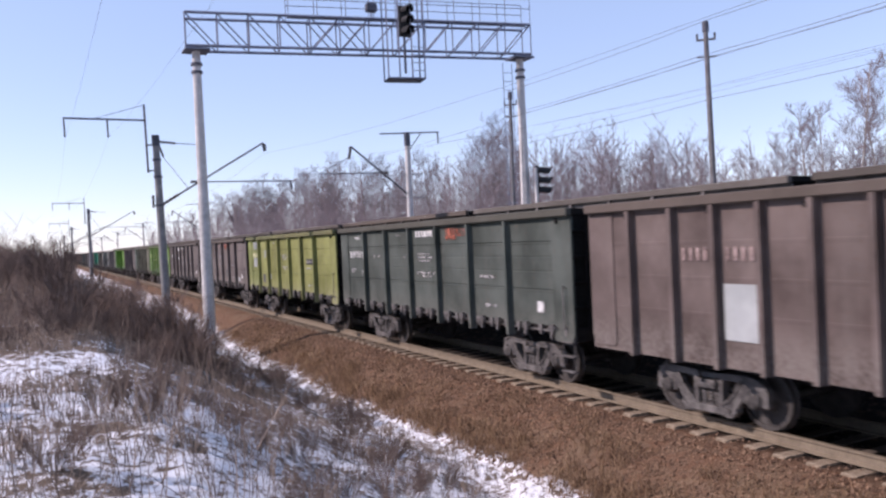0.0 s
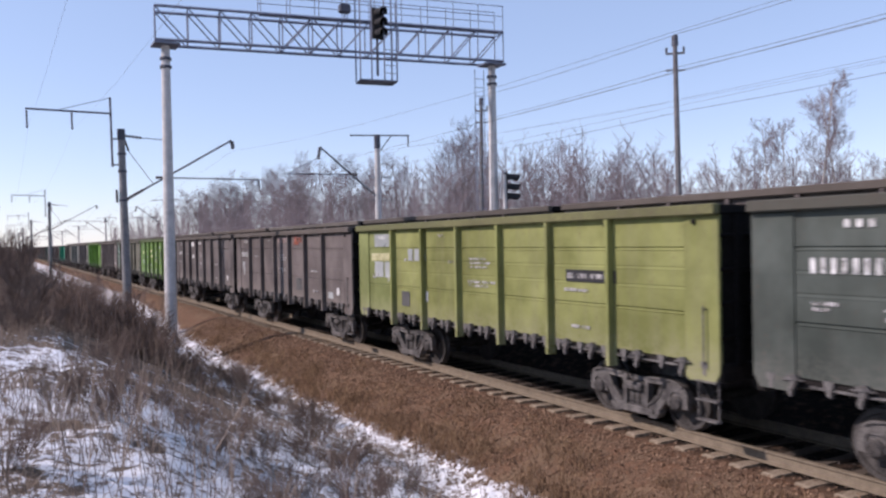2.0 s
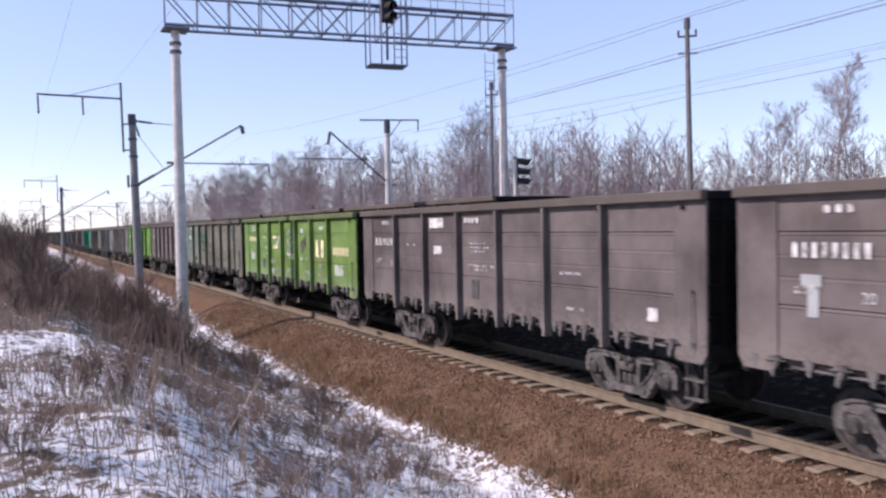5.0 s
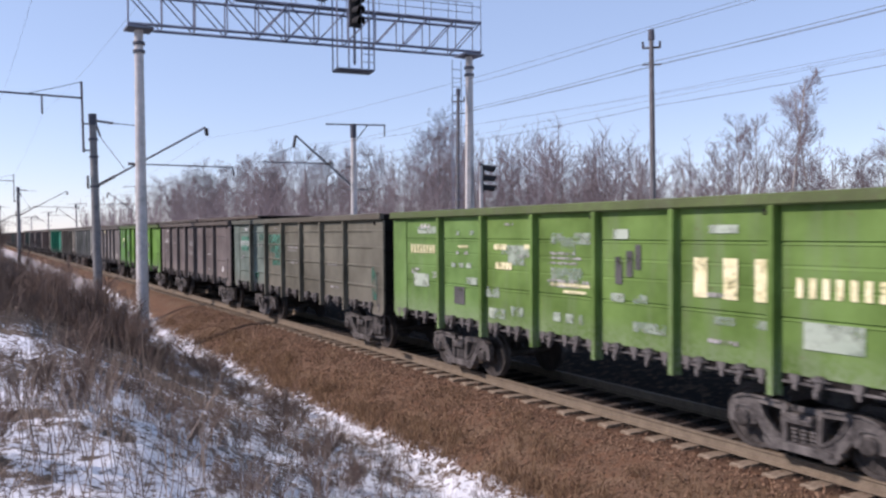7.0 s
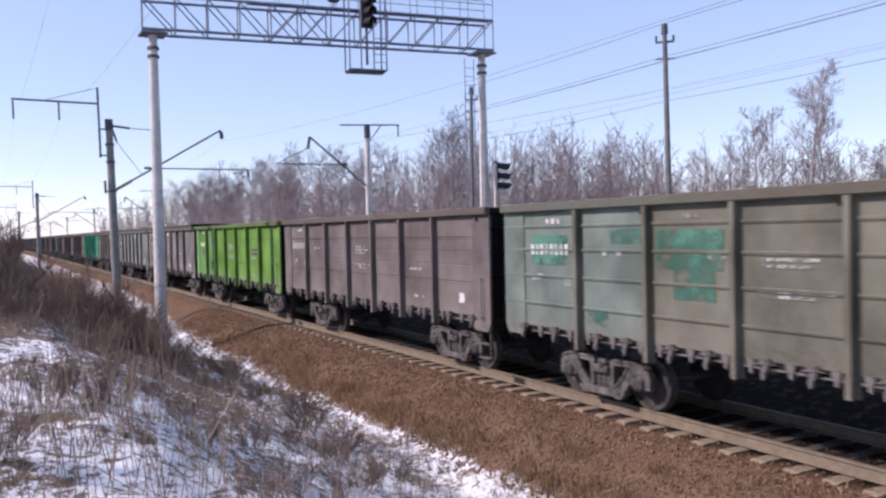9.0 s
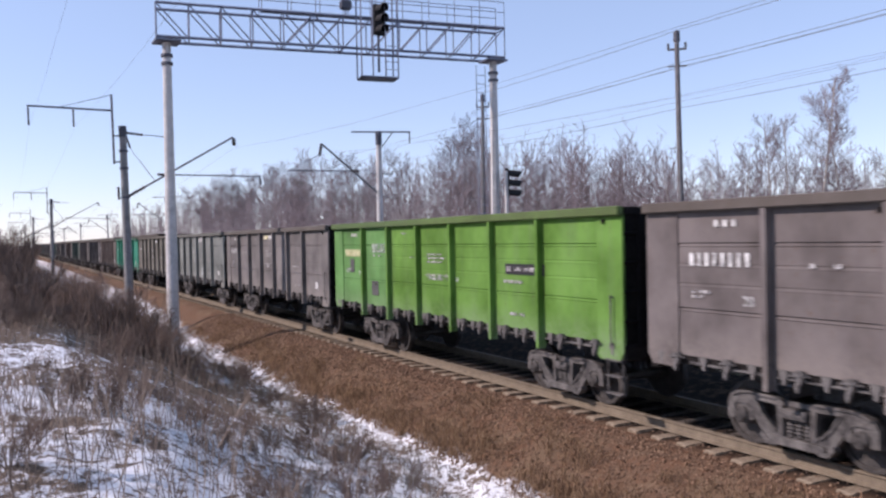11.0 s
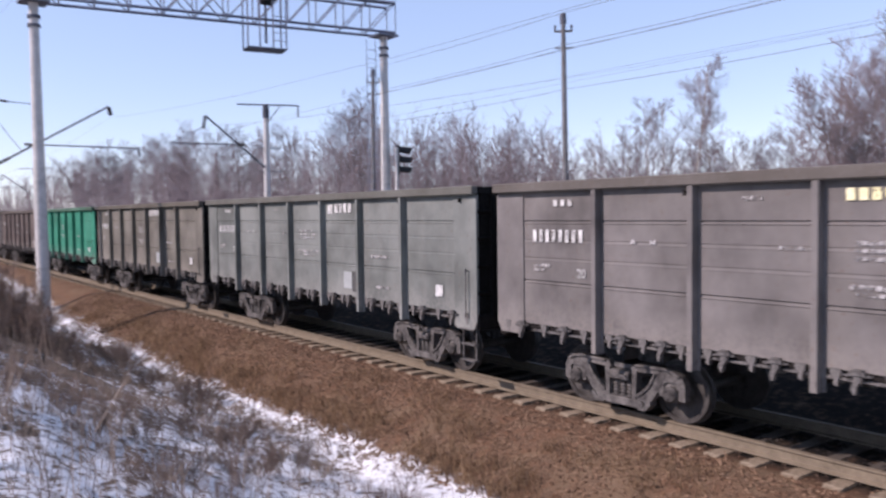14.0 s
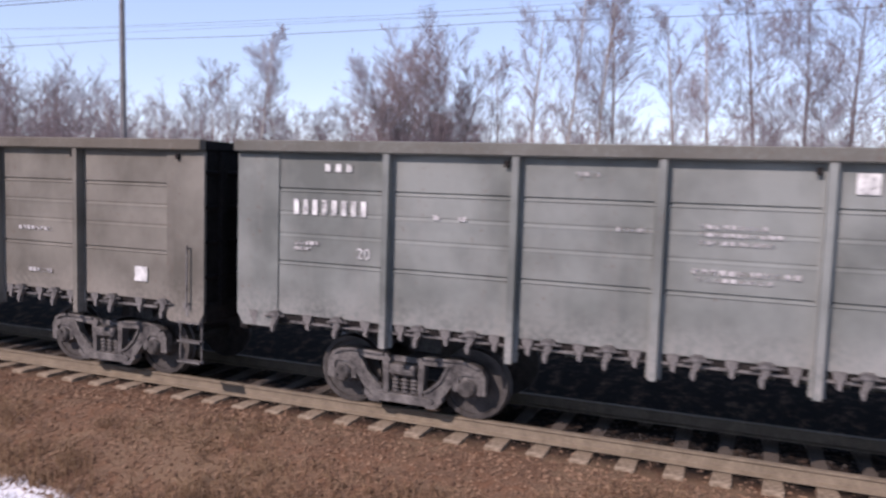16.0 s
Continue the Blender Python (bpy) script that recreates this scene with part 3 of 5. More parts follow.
# base coat, dust, second coat, its amount, close posts, dished panels, label
COATS = (
    ((0.182, 0.136, 0.120), DUST, None, 0, 1, 0, "taupe-brown open goods wagon with close side posts"),
    ((0.088, 0.108, 0.092), (0.15, 0.15, 0.13), None, 0, 0, 0, "dark grey-green steel open goods wagon"),
    ((0.312, 0.333, 0.105), (0.33, 0.32, 0.19), None, 0, 0, 0, "faded yellow-green steel open goods wagon"),
    ((0.168, 0.141, 0.132), DUST, None, 0, 0, 0, "dusty dark grey steel open goods wagon with red lettering"),
    ((0.158, 0.135, 0.128), DUST, None, 0, 0, 0, "dusty dark grey steel open goods wagon"),
    ((0.200, 0.365, 0.075), (0.33, 0.42, 0.26), None, 0, 0, 0, "bright green open goods wagon with large pale lettering"),
    ((0.235, 0.230, 0.175), (0.27, 0.25, 0.20), None, 0, 0, 1, "grey-beige open goods wagon with patches of teal paint"),
    ((0.182, 0.156, 0.148), DUST, None, 0, 0, 0, "dusty grey steel open goods wagon with a white square mark"),
    ((0.170, 0.400, 0.055), (0.26, 0.38, 0.20), None, 0, 0, 0, "bright green open goods wagon with pale stencil marks"),
    ((0.255, 0.235, 0.225), (0.33, 0.30, 0.27), None, 0, 0, 0, "dusty grey open goods wagon with white stencil numbers"),
    ((0.255, 0.275, 0.255), (0.35, 0.345, 0.32), None, 0, 0, 0, "grey-green open goods wagon with a white logo shape"),
    ((0.250, 0.232, 0.195), (0.33, 0.30, 0.26), None, 0, 0, 0, "olive-grey dusty steel open goods wagon"),
    ((0.020, 0.300, 0.190), (0.20, 0.30, 0.25), None, 0, 0, 0, "teal-green steel open goods wagon"),
)
EXTRA = (
    ((0.170, 0.148, 0.140), DUST, None, 0, 0, 0, "dusty grey steel open goods wagon"),
    ((0.120, 0.110, 0.110), DUST, None, 0, 0, 0, "dusty dark grey steel open goods wagon"),
    ((0.180, 0.140, 0.125), DUST, None, 0, 0, 0, "brown-grey dusty steel open goods wagon"),
    ((0.090, 0.130, 0.115), DUST, None, 0, 0, 0, "dull green steel open goods wagon"),
)


REAR = {6: (0.25, 0.33, 0.28), 2: (0.30, 0.345, 0.12), 5: (0.20, 0.385, 0.095), 8: (0.155, 0.395, 0.105)}


def worn(c, f=0.68):
    return tuple(v * f for v in c) if c else None


def repaint(wagon, coat):
    for o in wagon.children_recursive:
        if o.type == "MESH" and o.data.materials and o.data.materials[0] == PLACEHOLDER:
            o.material_slots[0].link = "OBJECT"
            o.material_slots[0].material = coat
    return wagon


def near_front(k, t):
    """Where the front of the near train's wagon k stands at t."""
    lag = np.interp(t, (0, 1.5, 3, 7, 9, 11.3, 13, 14.6, 16), (0.3, 0.1, -0.2, -0.32, -0.42, -0.02, -0.02, 0.28, 0.55))
    return 10 + 1.02 * (-11.45 + 13.43 * k - 8.723 * t + float(lag))


def far_rear(k, t):
    return -30.1 + PITCH * k + 10.3 * t


NEAR_COUNT, FAR_COUNT = 29, 16
near_train, far_train = [], []


def trains():
    kinds = {(0, 0): gondola(False, False, True), (1, 0): gondola(True, False, False), (0, 1): gondola(False, True, True)}
    used = set()

    def take(kind, at):
        if kind not in used:
            used.add(kind)
            w = kinds[kind]
            w.matrix_basis = at
            return w
        return copy_thing(kinds[kind], at)

    paints = {}
    for k in range(-1, NEAR_COUNT):
        spec = COATS[k] if 0 <= k < len(COATS) else EXTRA[(k * 7 + 3) % 4]
        base, dust, second, amount, close, dished, label = spec
        w = take((close, dished), pose(TRACK, near_front(k, 0), 0))
        tone = {2: 0.50, 5: 0.43, 6: 0.42, 8: 0.43, 9: 0.47, 10: 0.50, 11: 0.44, 1: 0.52, 0: 0.48}.get(k, 0.55) * 1.06
        paints[k] = paint("wagon_paint", worn(base, tone), worn(dust, tone), k + 2, worn(second, tone), amount, 0.5 if k == 5 else 0.3, worn(REAR.get(k), tone))
        repaint(w, paints[k])
        if k in REAR:
            tail = paint("wagon_tail_paint", worn(REAR[k], tone), worn(dust, tone), k + 40, None, 0, 0.3)
            for o in w.children:
                if o.name.startswith(("side_panel", "corner_plate")) and o.location.y > 8.9 + (k == 2) * 1.5:
                    o.material_slots[0].link = "OBJECT"
                    o.material_slots[0].material = tail
        near_train.append((k, tagged(w, label, "goods wagon", "near train's wagons")))
    for k in range(FAR_COUNT):
        w = copy_thing(kinds[(0, 0)], pose(FAR_TRACK, far_rear(k, 0), FAR_Z))
        w.scale = (1, 1, 1.05)
        repaint(w, paints[(13, 4, 14, 9)[k % 4]])
        far_train.append((k, tagged(w, "dusty grey open goods wagon of a departing train", "goods wagon", "far train's wagons")))


trains()


# ---- lineside steelwork ----
GANTRY_A, GANTRY_B = Vector((5.36, 29.9, 0)), Vector((18.10, 27.6, 0))
GZ0, GZ1, GZ2 = 10.60, 11.86, 12.92


def column_mesh(r0, r1, z0, z1):
    bm = bmesh.new()
    rod(bm, (0, 0, z0), (0, 0, z1), r0, r1, 16)
    return bm


def bars(name, segments, r, material, parent, n=4):
    """Each segment a part of its own."""
    for p, q in segments:
        part(name, rod(bmesh.new(), p, q, r, None, n), material, parent)


def gantry():
    g = tagged(empty("signal_gantry"), "grey lattice signal bridge on two pale concrete columns", "signal gantry")
    along = (GANTRY_B - GANTRY_A).normalized()
    side = Vector((-along.y, along.x, 0))
    length = (GANTRY_B - GANTRY_A).length
    g.location = GANTRY_A

    def at(s, d, z):
        return along * s + side * d + Vector((0, 0, z))

    for s, label in ((0.0, "pale concrete column"), (length, "pale concrete column")):
        c = part("column", column_mesh(0.235, 0.15, -1.2, GZ0 - 0.02), CONCRETE, g, label)
        c.location = along * s
        for z in (GZ0 - 0.55, GZ0 - 0.85):
            k = part("collar", column_mesh(0.21, 0.21, z - 0.05, z + 0.05), IRON, g)
            k.location = along * s
        bm = bmesh.new()
        box(bm, -0.45, 0.45, -0.45, 0.45, GZ0 - 0.08, GZ0 - 0.01)
        k = part("bearing_plate", bm, GALV, g)
        k.location = along * s
    d = 0.45
    lo, hi = -0.35, length + 0.35
    bars("chord", [(at(lo, e, z), at(hi, e, z)) for e in (-d, d) for z in (GZ0 + 0.04, GZ1)], 0.055, GALV, g)
    n = 12
    step = (hi - lo) / n
    for e in (-d, d):
        for i in range(n + 1):
            s = lo + i * step
            bars("upright", [(at(s, e, GZ0), at(s, e, GZ1))], 0.028, GALV, g)
        for i in range(n):
            s0, s1 = lo + i * step, lo + (i + 1) * step
            if i < 6:
                bars("diagonal", [(at(s0, e, GZ1), at(s1, e, GZ0))], 0.026, GALV, g)
            if i >= 4:
                bars("diagonal", [(at(s0, e, GZ0), at(s1, e, GZ1))], 0.026, GALV, g)
    for z in (GZ0 + 0.04, GZ1):
        bars("cross_tie", [(at(lo + i * step, -d, z), at(lo + i * step, d, z)) for i in range(n + 1)], 0.022, GALV, g)
    bm = bmesh.new()
    a = [at(3.4, -0.13, GZ1 + 0.05), at(hi, -0.13, GZ1 + 0.05), at(hi, 0.13, GZ1 + 0.05), at(3.4, 0.13, GZ1 + 0.05)]
    lowv = [bm.verts.new(v) for v in a]
    topv = [bm.verts.new(v + Vector((0, 0, 0.03))) for v in a]
    bm.faces.new(lowv[::-1])
    bm.faces.new(topv)
    for i in range(4):
        bm.faces.new((lowv[i], lowv[(i + 1) % 4], topv[(i + 1) % 4], topv[i]))
    part("walkway", bm, GALV, g)
    for e in (-d, d):
        m = 9
        for i in range(m + 1):
            s = 3.4 + (hi - 3.4) * i / m
            bars("rail_post", [(at(s, e, GZ1), at(s, e, GZ2))], 0.017, GALV, g)
        bars("hand_rail", [(at(3.4, e, z), at(hi, e, z)) for z in (GZ2, GZ2 - 0.42)], 0.017, GALV, g)
    # the hanging signal cage
    c0, c1, y0, y1, zb, zt = 7.00, 8.45, -1.25, -0.5, 9.40, 12.86
    cage = [(at(s, e, zb), at(s, e, zt)) for s in (c0, c1) for e in (y0, y1)] + [(at(s, y0, zb), at(s, y0, zt)) for s in (c0 + 0.45, c0 + 0.95)]
    bars("cage_post", cage, 0.032, GALV, g)
    for z in (zb, zt):
        bars("cage_bar", [(at(c0, y0, z), at(c1, y0, z)), (at(c0, y1, z), at(c1, y1, z)), (at(c0, y0, z), at(c0, y1, z)), (at(c1, y0, z), at(c1, y1, z))], 0.035, GALV, g)
    bm = bmesh.new()
    box(bm, c0, c1, y0, y1, zb - 0.02, zb + 0.02)
    f = part("cage_floor", bm, GALV, g)
    f.matrix_basis = Matrix.Rotation(math.atan2(along.y, along.x), 4, "Z")
    bars("cage_rung", [(at(c0 + 0.98, y0, zb + 0.3 * i), at(c1, y0, zb + 0.3 * i)) for i in range(1, 5)], 0.014, GALV, g)
    # bell box
    bm = bmesh.new()
    box(bm, -0.22, 0.22, -0.15, 0.15, 0, 0.34, 0.05)
    k = part("bell_box", bm, IRON, g)
    k.location = at(6.6, -d, GZ1 + 0.25)
    bars("bell_post", [(at(6.6, -d, GZ1), at(6.6, -d, GZ1 + 0.3))], 0.03, GALV, g)
    # ladder beside the far column
    la = at(length, 0, 0) + Vector((-0.62, 0, 0))
    for dx in (-0.22, 0.22):
        bars("ladder_rail", [(la + Vector((dx, 0, -0.3)), la + Vector((dx, 0, GZ0 - 0.3)))], 0.018, GALV, g)
    for i in range(28):
        z = 0.2 + 0.36 * i
        bars("ladder_rung", [(la + Vector((-0.24, 0, z)), la + Vector((0.24, 0, z)))], 0.014, GALV, g)
    # the signal in the cage
    s = tagged(empty("gantry_signal"), "black signal head with hoods in the gantry cage", "railway signal")
    s.location = GANTRY_A + at(7.78, -1.05, 11.05)
    signal_head(s, 3, 0.5, 1.2)
    bars("signal_post", [((0, 0.12, -1.4), (0, 0.12, 0.1))], 0.05, IRON, s, 8)
    return g


def signal_head(parent, lamps, width, height):
    """A black head that faces -y, with a hood over each lamp."""
    bm = bmesh.new()
    box(bm, -width / 2, width / 2, 0.0, 0.16, 0, height, 0.04)
    part("signal_head", bm, BLACK, parent)
    for i in range(lamps):
        z = height * (i + 0.5) / lamps
        r = min(0.17, height / lamps * 0.44)
        bm = bmesh.new()
        n = 10
        a, b, c, d = [], [], [], []
        for j in range(n + 1):
            ang = radians(-25 + 230 * j / n)
            u, v = math.cos(ang), math.sin(ang)
            a.append(bm.verts.new((u * r, 0, z + v * r)))
            b.append(bm.verts.new((u * r, -0.48 - 0.1 * v, z + v * r - 0.07)))
            c.append(bm.verts.new((u * (r - 0.012), 0, z + v * (r - 0.012))))
            d.append(bm.verts.new((u * (r - 0.012), -0.47 - 0.1 * v, z + v * (r - 0.012) - 0.07)))
        for j in range(n):
            bm.faces.new((a[j], a[j + 1], b[j + 1], b[j]))
            bm.faces.new((c[j + 1], c[j], d[j], d[j + 1]))
            bm.faces.new((b[j], b[j + 1], d[j + 1], d[j]))
        part("hood", bm, BLACK, parent)
        part("lens", rod(bmesh.new(), (0, 0.0, z), (0, -0.03, z), r * 0.85, None, 14), LENS, parent)


def lineside_signal():
    s = tagged(empty("lineside_signal"), "black three-lamp signal with long hoods on a white post", "railway signal")
    s.matrix_basis = pose(18.32, 26.9, 4.78)
    s.rotation_euler = (0, 0, radians(58))
    signal_head(s, 3, 0.62, 1.2)
    part("signal_post", rod(bmesh.new(), (-0.36, 0.12, -6.0), (-0.36, 0.12, 1.1), 0.075, 0.07, 12), CONCRETE, s, "white signal post")
    bars("signal_arm", [((-0.36, 0.12, z), (0.0, 0.1, z)) for z in (0.2, 1.0)], 0.03, IRON, s)


def insulator(name, p, q, parent, r=0.06):
    """A string of porcelain sheds between two points."""
    p, q = Vector(p), Vector(q)
    prof, n = [(0.0, 0.015)], 5
    ln = (q - p).length
    for i in range(n):
        x = ln * (i + 0.2) / n
        prof += [(x, r * 0.6), (x + ln * 0.04, r), (x + ln * 0.10, r * 0.95), (x + ln * 0.13, r * 0.6)]
    bm = turned(bmesh.new(), prof + [(ln, 0.015)], 8)
    bmesh.ops.transform(bm, verts=bm.verts, matrix=Matrix.Translation(p) @ (q - p).to_track_quat("X", "Z").to_matrix().to_4x4())
    return part(name, bm, GLASS, parent)


def near_mast():
    """A catenary mast of the near track, with the feeder arm behind it; x = 0 at the mast."""
    m = tagged(empty("catenary_mast"), "pale concrete catenary mast with slanted bracket and feeder arm", "catenary mast", "catenary masts along the near track")
    part("mast", column_mesh(0.22, 0.15, -1.6, 8.6), MAST, m)
    part("mast_cap", column_mesh(0.175, 0.175, 8.15, 8.66), IRON, m, "dark steel cap")
    for z in (7.5, 6.7, 5.35):
        part("mast_band", column_mesh(0.20, 0.20, z - 0.05, z + 0.05), IRON, m)
    bars("feeder_post", [((-0.42, 0, 6.9), (-0.42, 0, 10.1))], 0.05, IRON, m)
    bars("feeder_clamp", [((-0.45, 0, z), (0.1, 0, z)) for z in (7.0, 8.2)], 0.035, IRON, m)
    bars("feeder_arm", [((-3.9, 0, 9.42), (-0.42, 0, 9.36))], 0.045, IRON, m)
    bars("feeder_stay", [((-2.6, 0, 9.42), (-0.42, 0, 10.08))], 0.014, IRON, m)
    for x in (-3.85, -2.05):
        insulator("insulator", (x, 0, 9.36), (x, 0, 8.55), m, 0.05)
    bars("bracket", [((0.9, 0, 5.85), (5.1, 0, 8.3))], 0.045, IRON, m)
    insulator("insulator", (0.1, 0, 5.38), (0.9, 0, 5.85), m, 0.085)
    bars("bracket_shoe", [((6.36, 0, 6.42), (6.44, 0, 5.95))], 0.05, IRON, m)
    insulator("insulator", (1.45, 0, 6.43), (1.95, 0, 6.42), m, 0.08)
    insulator("tension_weight", (-0.28, 0.0, 5.85), (-0.28, 0.0, 5.25), m, 0.07)
    bars("bracket_stay", [((0.25, 0, 7.7), (1.35, 0, 6.12))], 0.014, IRON, m)
    insulator("insulator", (0.12, 0, 8.25), (0.3, 0, 7.65), m, 0.06)
    bars("anchor_arm", [((0.9, 0, 8.28), (1.9, 0, 8.22))], 0.02, IRON, m)
    insulator("insulator", (0.12, 0, 8.36), (0.9, 0, 8.28), m, 0.07)
    insulator("insulator", (5.12, 0, 8.26), (5.16, 0, 7.88), m, 0.12)
    bars("registration_arm", [((1.9, 0, 6.42), (6.4, 0, 6.36))], 0.032, IRON, m)
    bars("steady_arm", [((6.4, 0, 6.36), (5.6, 0, 6.12))], 0.016, IRON, m)
    return m


def far_mast():
    m = tagged(empty("catenary_mast"), "concrete catenary mast with a T-shaped top and slanted bracket", "catenary mast", "catenary masts along the far track")
    part("mast", column_mesh(0.21, 0.14, -1.4, 9.02), CONCRETE, m)
    part("mast_cap", column_mesh(0.17, 0.17, 8.3, 9.06), IRON, m, "dark steel cap")
    bars("cross_arm", [((-1.6, 0, 8.95), (1.95, 0, 9.12))], 0.04, IRON, m)
    bars("arm_strut", [((0.1, 0, 8.1), (0.85, 0, 9.05))], 0.03, IRON, m)
    insulator("insulator", (1.9, 0, 9.1), (1.9, 0, 8.5), m, 0.05)
    bars("small_arm", [((-0.5, 0, 6.75), (0.85, 0, 6.75)), ((-0.5, 0, 5.5), (0.85, 0, 5.5))], 0.03, IRON, m)
    for z in (6.75, 5.5):
        insulator("insulator", (0.8, 0, z), (0.8, 0, z + 0.2), m, 0.04)
    bars("bracket", [((-0.1, 0, 5.7), (-3.3, 0, 8.25))], 0.05, IRON, m)
    insulator("insulator", (-3.3, 0, 8.25), (-3.42, 0, 7.6), m, 0.10)
    insulator("insulator", (-1.2, 0, 6.86), (-1.65, 0, 6.86), m, 0.09)
    bars("registration_arm", [((-1.55, 0, 6.85), (-5.1, 0, 6.80))], 0.032, IRON, m)
    bars("bracket_stay", [((-3.35, 0, 7.7), (-5.0, 0, 6.85))], 0.014, IRON, m)
    return m


def line_pole():
    p = tagged(empty("power_line_pole"), "slender grey wooden power line pole with short cross arm", "power pole", "power line poles before the wood")
    part("pole", column_mesh(0.16, 0.10, -1.2, 12.3), WOOD, p)
    bars("cross_arm", [((-0.42, 0.0, 11.55), (0.42, 0.0, 11.55))], 0.05, WOOD, p)
    bars("cross_arm", [((-0.42, 0.0, 10.78), (0.42, 0.0, 10.78))], 0.035, WOOD, p)
    part("pole_cap", column_mesh(0.15, 0.14, 11.9, 12.36), IRON, p, "dark iron cap")
    bars("top_pin", [((0, 0, 12.28), (0, 0, 12.42))], 0.02, IRON, p)
    for x in (-0.38, 0.38):
        insulator("insulator", (x, 0, 11.6), (x, 0, 11.84), p, 0.06)
    return p


def wire(x, y0, z, spans, length, sag, r, label, owner="overhead_wire", drift=0.0):
    """One wire that hangs from support to support along y."""
    verts = []
    for i in range(spans):
        for j in range(8):
            u = j / 8
            verts.append((Vector((x + drift * (i + u), y0 + (i + u) * length, z - 4 * sag * u * (1 - u))), r))
    verts.append((Vector((x + drift * spans, y0 + spans * length, z)), r))
    v, f = strands([verts], 4)
    ob = new(owner, mesh_of(owner, v, f, WIRE))
    return tagged(ob, label, "wire")


gantry()
lineside_signal()
NEAR_MAST_Y, FAR_MAST_X = 38.9, 17.96
first = near_mast()
first.matrix_basis = pose(5.05, NEAR_MAST_Y, 0, 0, -0.9, 0)
for i in range(1, 6):
    copy_thing(first, pose(4.95 + random.uniform(-0.2, 0.2), NEAR_MAST_Y + 64 * i, 0, 0, random.uniform(-0.8, 0.8), 0))
first = far_mast()
first.location = (FAR_MAST_X, NEAR_MAST_Y, 0)
for i in range(1, 6):
    copy_thing(first, pose(FAR_MAST_X, NEAR_MAST_Y + 64 * i, 0, 0, random.uniform(-0.8, 0.8), 0))
first = line_pole()
first.matrix_basis = pose(27.0, 25.7, 0, 0, -0.6, -40)
for y, lean in ((42.7, 0.6), (-8.3, 0.0), (-25.3, 0.0)):
    copy_thing(first, pose(27.0, y, 0, 0, lean, -40))
for x, z, sag, r in ((10.05, 7.85, 1.2, 0.004), (10.5, 6.12, 0.02, 0.004), (14.6, 7.7, 1.2, 0.004), (14.9, 6.5, 0.02, 0.004)):
    wire(x, NEAR_MAST_Y - 128, z, 8, 64, sag, r, "thin overhead contact line wire")
for x in (1.10, 2.90):
    wire(x, NEAR_MAST_Y - 64, 8.55, 7, 64, 1.0, 0.0025, "thin feeder wire under the mast arms")
wire(19.86, NEAR_MAST_Y - 128, 8.5, 8, 64, 0.9, 0.004, "thin feeder wire on the far masts")
for x, z in ((27.05, 12.45), (26.68, 10.84), (27.32, 10.84), (27.1, 8.9)):
    wire(x, 8.7 - 34, z, 4, 17, 0.10, 0.013, "dark power line wire")


# ---- trees, bushes, weeds ----
def grow(rng, start, direction, length, radius, depth, paths, spread, droop, reach=0.4):
    """A limb with its side branches; collects strands."""
    segs = {3: 6, 2: 4, 1: 2}.get(depth, 1)
    p, d = start.copy(), direction.normalized()
    line = [(p.copy(), radius)]
    for i in range(segs):
        d = (d + Vector((rng.uniform(-1, 1), rng.uniform(-1, 1), rng.uniform(-0.6, 1.0) - droop)) * {3: 0.04, 2: 0.12}.get(depth, 0.16)).normalized()
        p = p + d * length / segs
        line.append((p.copy(), radius * (1 - 0.8 * (i + 1) / segs)))
    paths.append((depth, line))
    if depth == 0:
        return
    count = {3: 25, 2: 10, 1: 5}.get(depth, 6)
    for i in range(count):
        u = (0.28 if depth >= 3 else 0.15) + (0.97 - 0.28) * (i + rng.random()) / count
        s = u * segs
        k = min(int(s), segs - 1)
        at = line[k][0].lerp(line[k + 1][0], s - k)
        axis = (line[k + 1][0] - line[k][0]).normalized()
        out = axis.orthogonal().normalized()
        out.rotate(Matrix.Rotation(rng.uniform(0, 6.283), 3, axis))
        nd = axis * (1.0 - spread) + out * spread + Vector((0, 0, 0.32))
        grow(rng, at, nd, length * (reach if depth == 3 else 0.5) * (1.2 - 0.65 * u) * rng.uniform(0.7, 1.15), max(0.004, radius * (0.17 if depth == 3 else 0.42) * (1.1 - 0.5 * u)), depth - 1, paths, spread, droop, reach)


def tree_template(seed, name, height, stems, spread, reach, trunk_mat, label, category):
    rng = random.Random(seed)
    paths = []
    for s in range(stems):
        lean = Vector((rng.uniform(-1, 1), rng.uniform(-1, 1), 0)) * (0.04 if stems == 1 else 0.34)
        grow(rng, Vector((rng.uniform(-0.2, 0.2) * (stems > 1), rng.uniform(-0.2, 0.2) * (stems > 1), -0.3)), Vector((0, 0, 1)) + lean, height * (1 if s == 0 else rng.uniform(0.7, 0.95)), 0.0095 * height * (1 if stems == 1 else 0.75), 3, paths, spread, 0.15, reach)
    t = tagged(empty(name), label, category, "bare trees of the wood")
    v, f = strands([l for d, l in paths if d >= 3], 7)
    o = new("trunk", mesh_of("trunk", v, f, trunk_mat))
    o.parent = t
    v, f = strands([l for d, l in paths if d == 2], 4)
    o = new("limb_tier", mesh_of("limb_tier", v, f, BARK))
    o.parent = t
    v, f = strands([[(p, max(r, 0.0075)) for p, r in l] for d, l in paths if d <= 1], 3)
    o = new("crown", mesh_of("crown", v, f, TWIG))
    o.parent = t
    return t


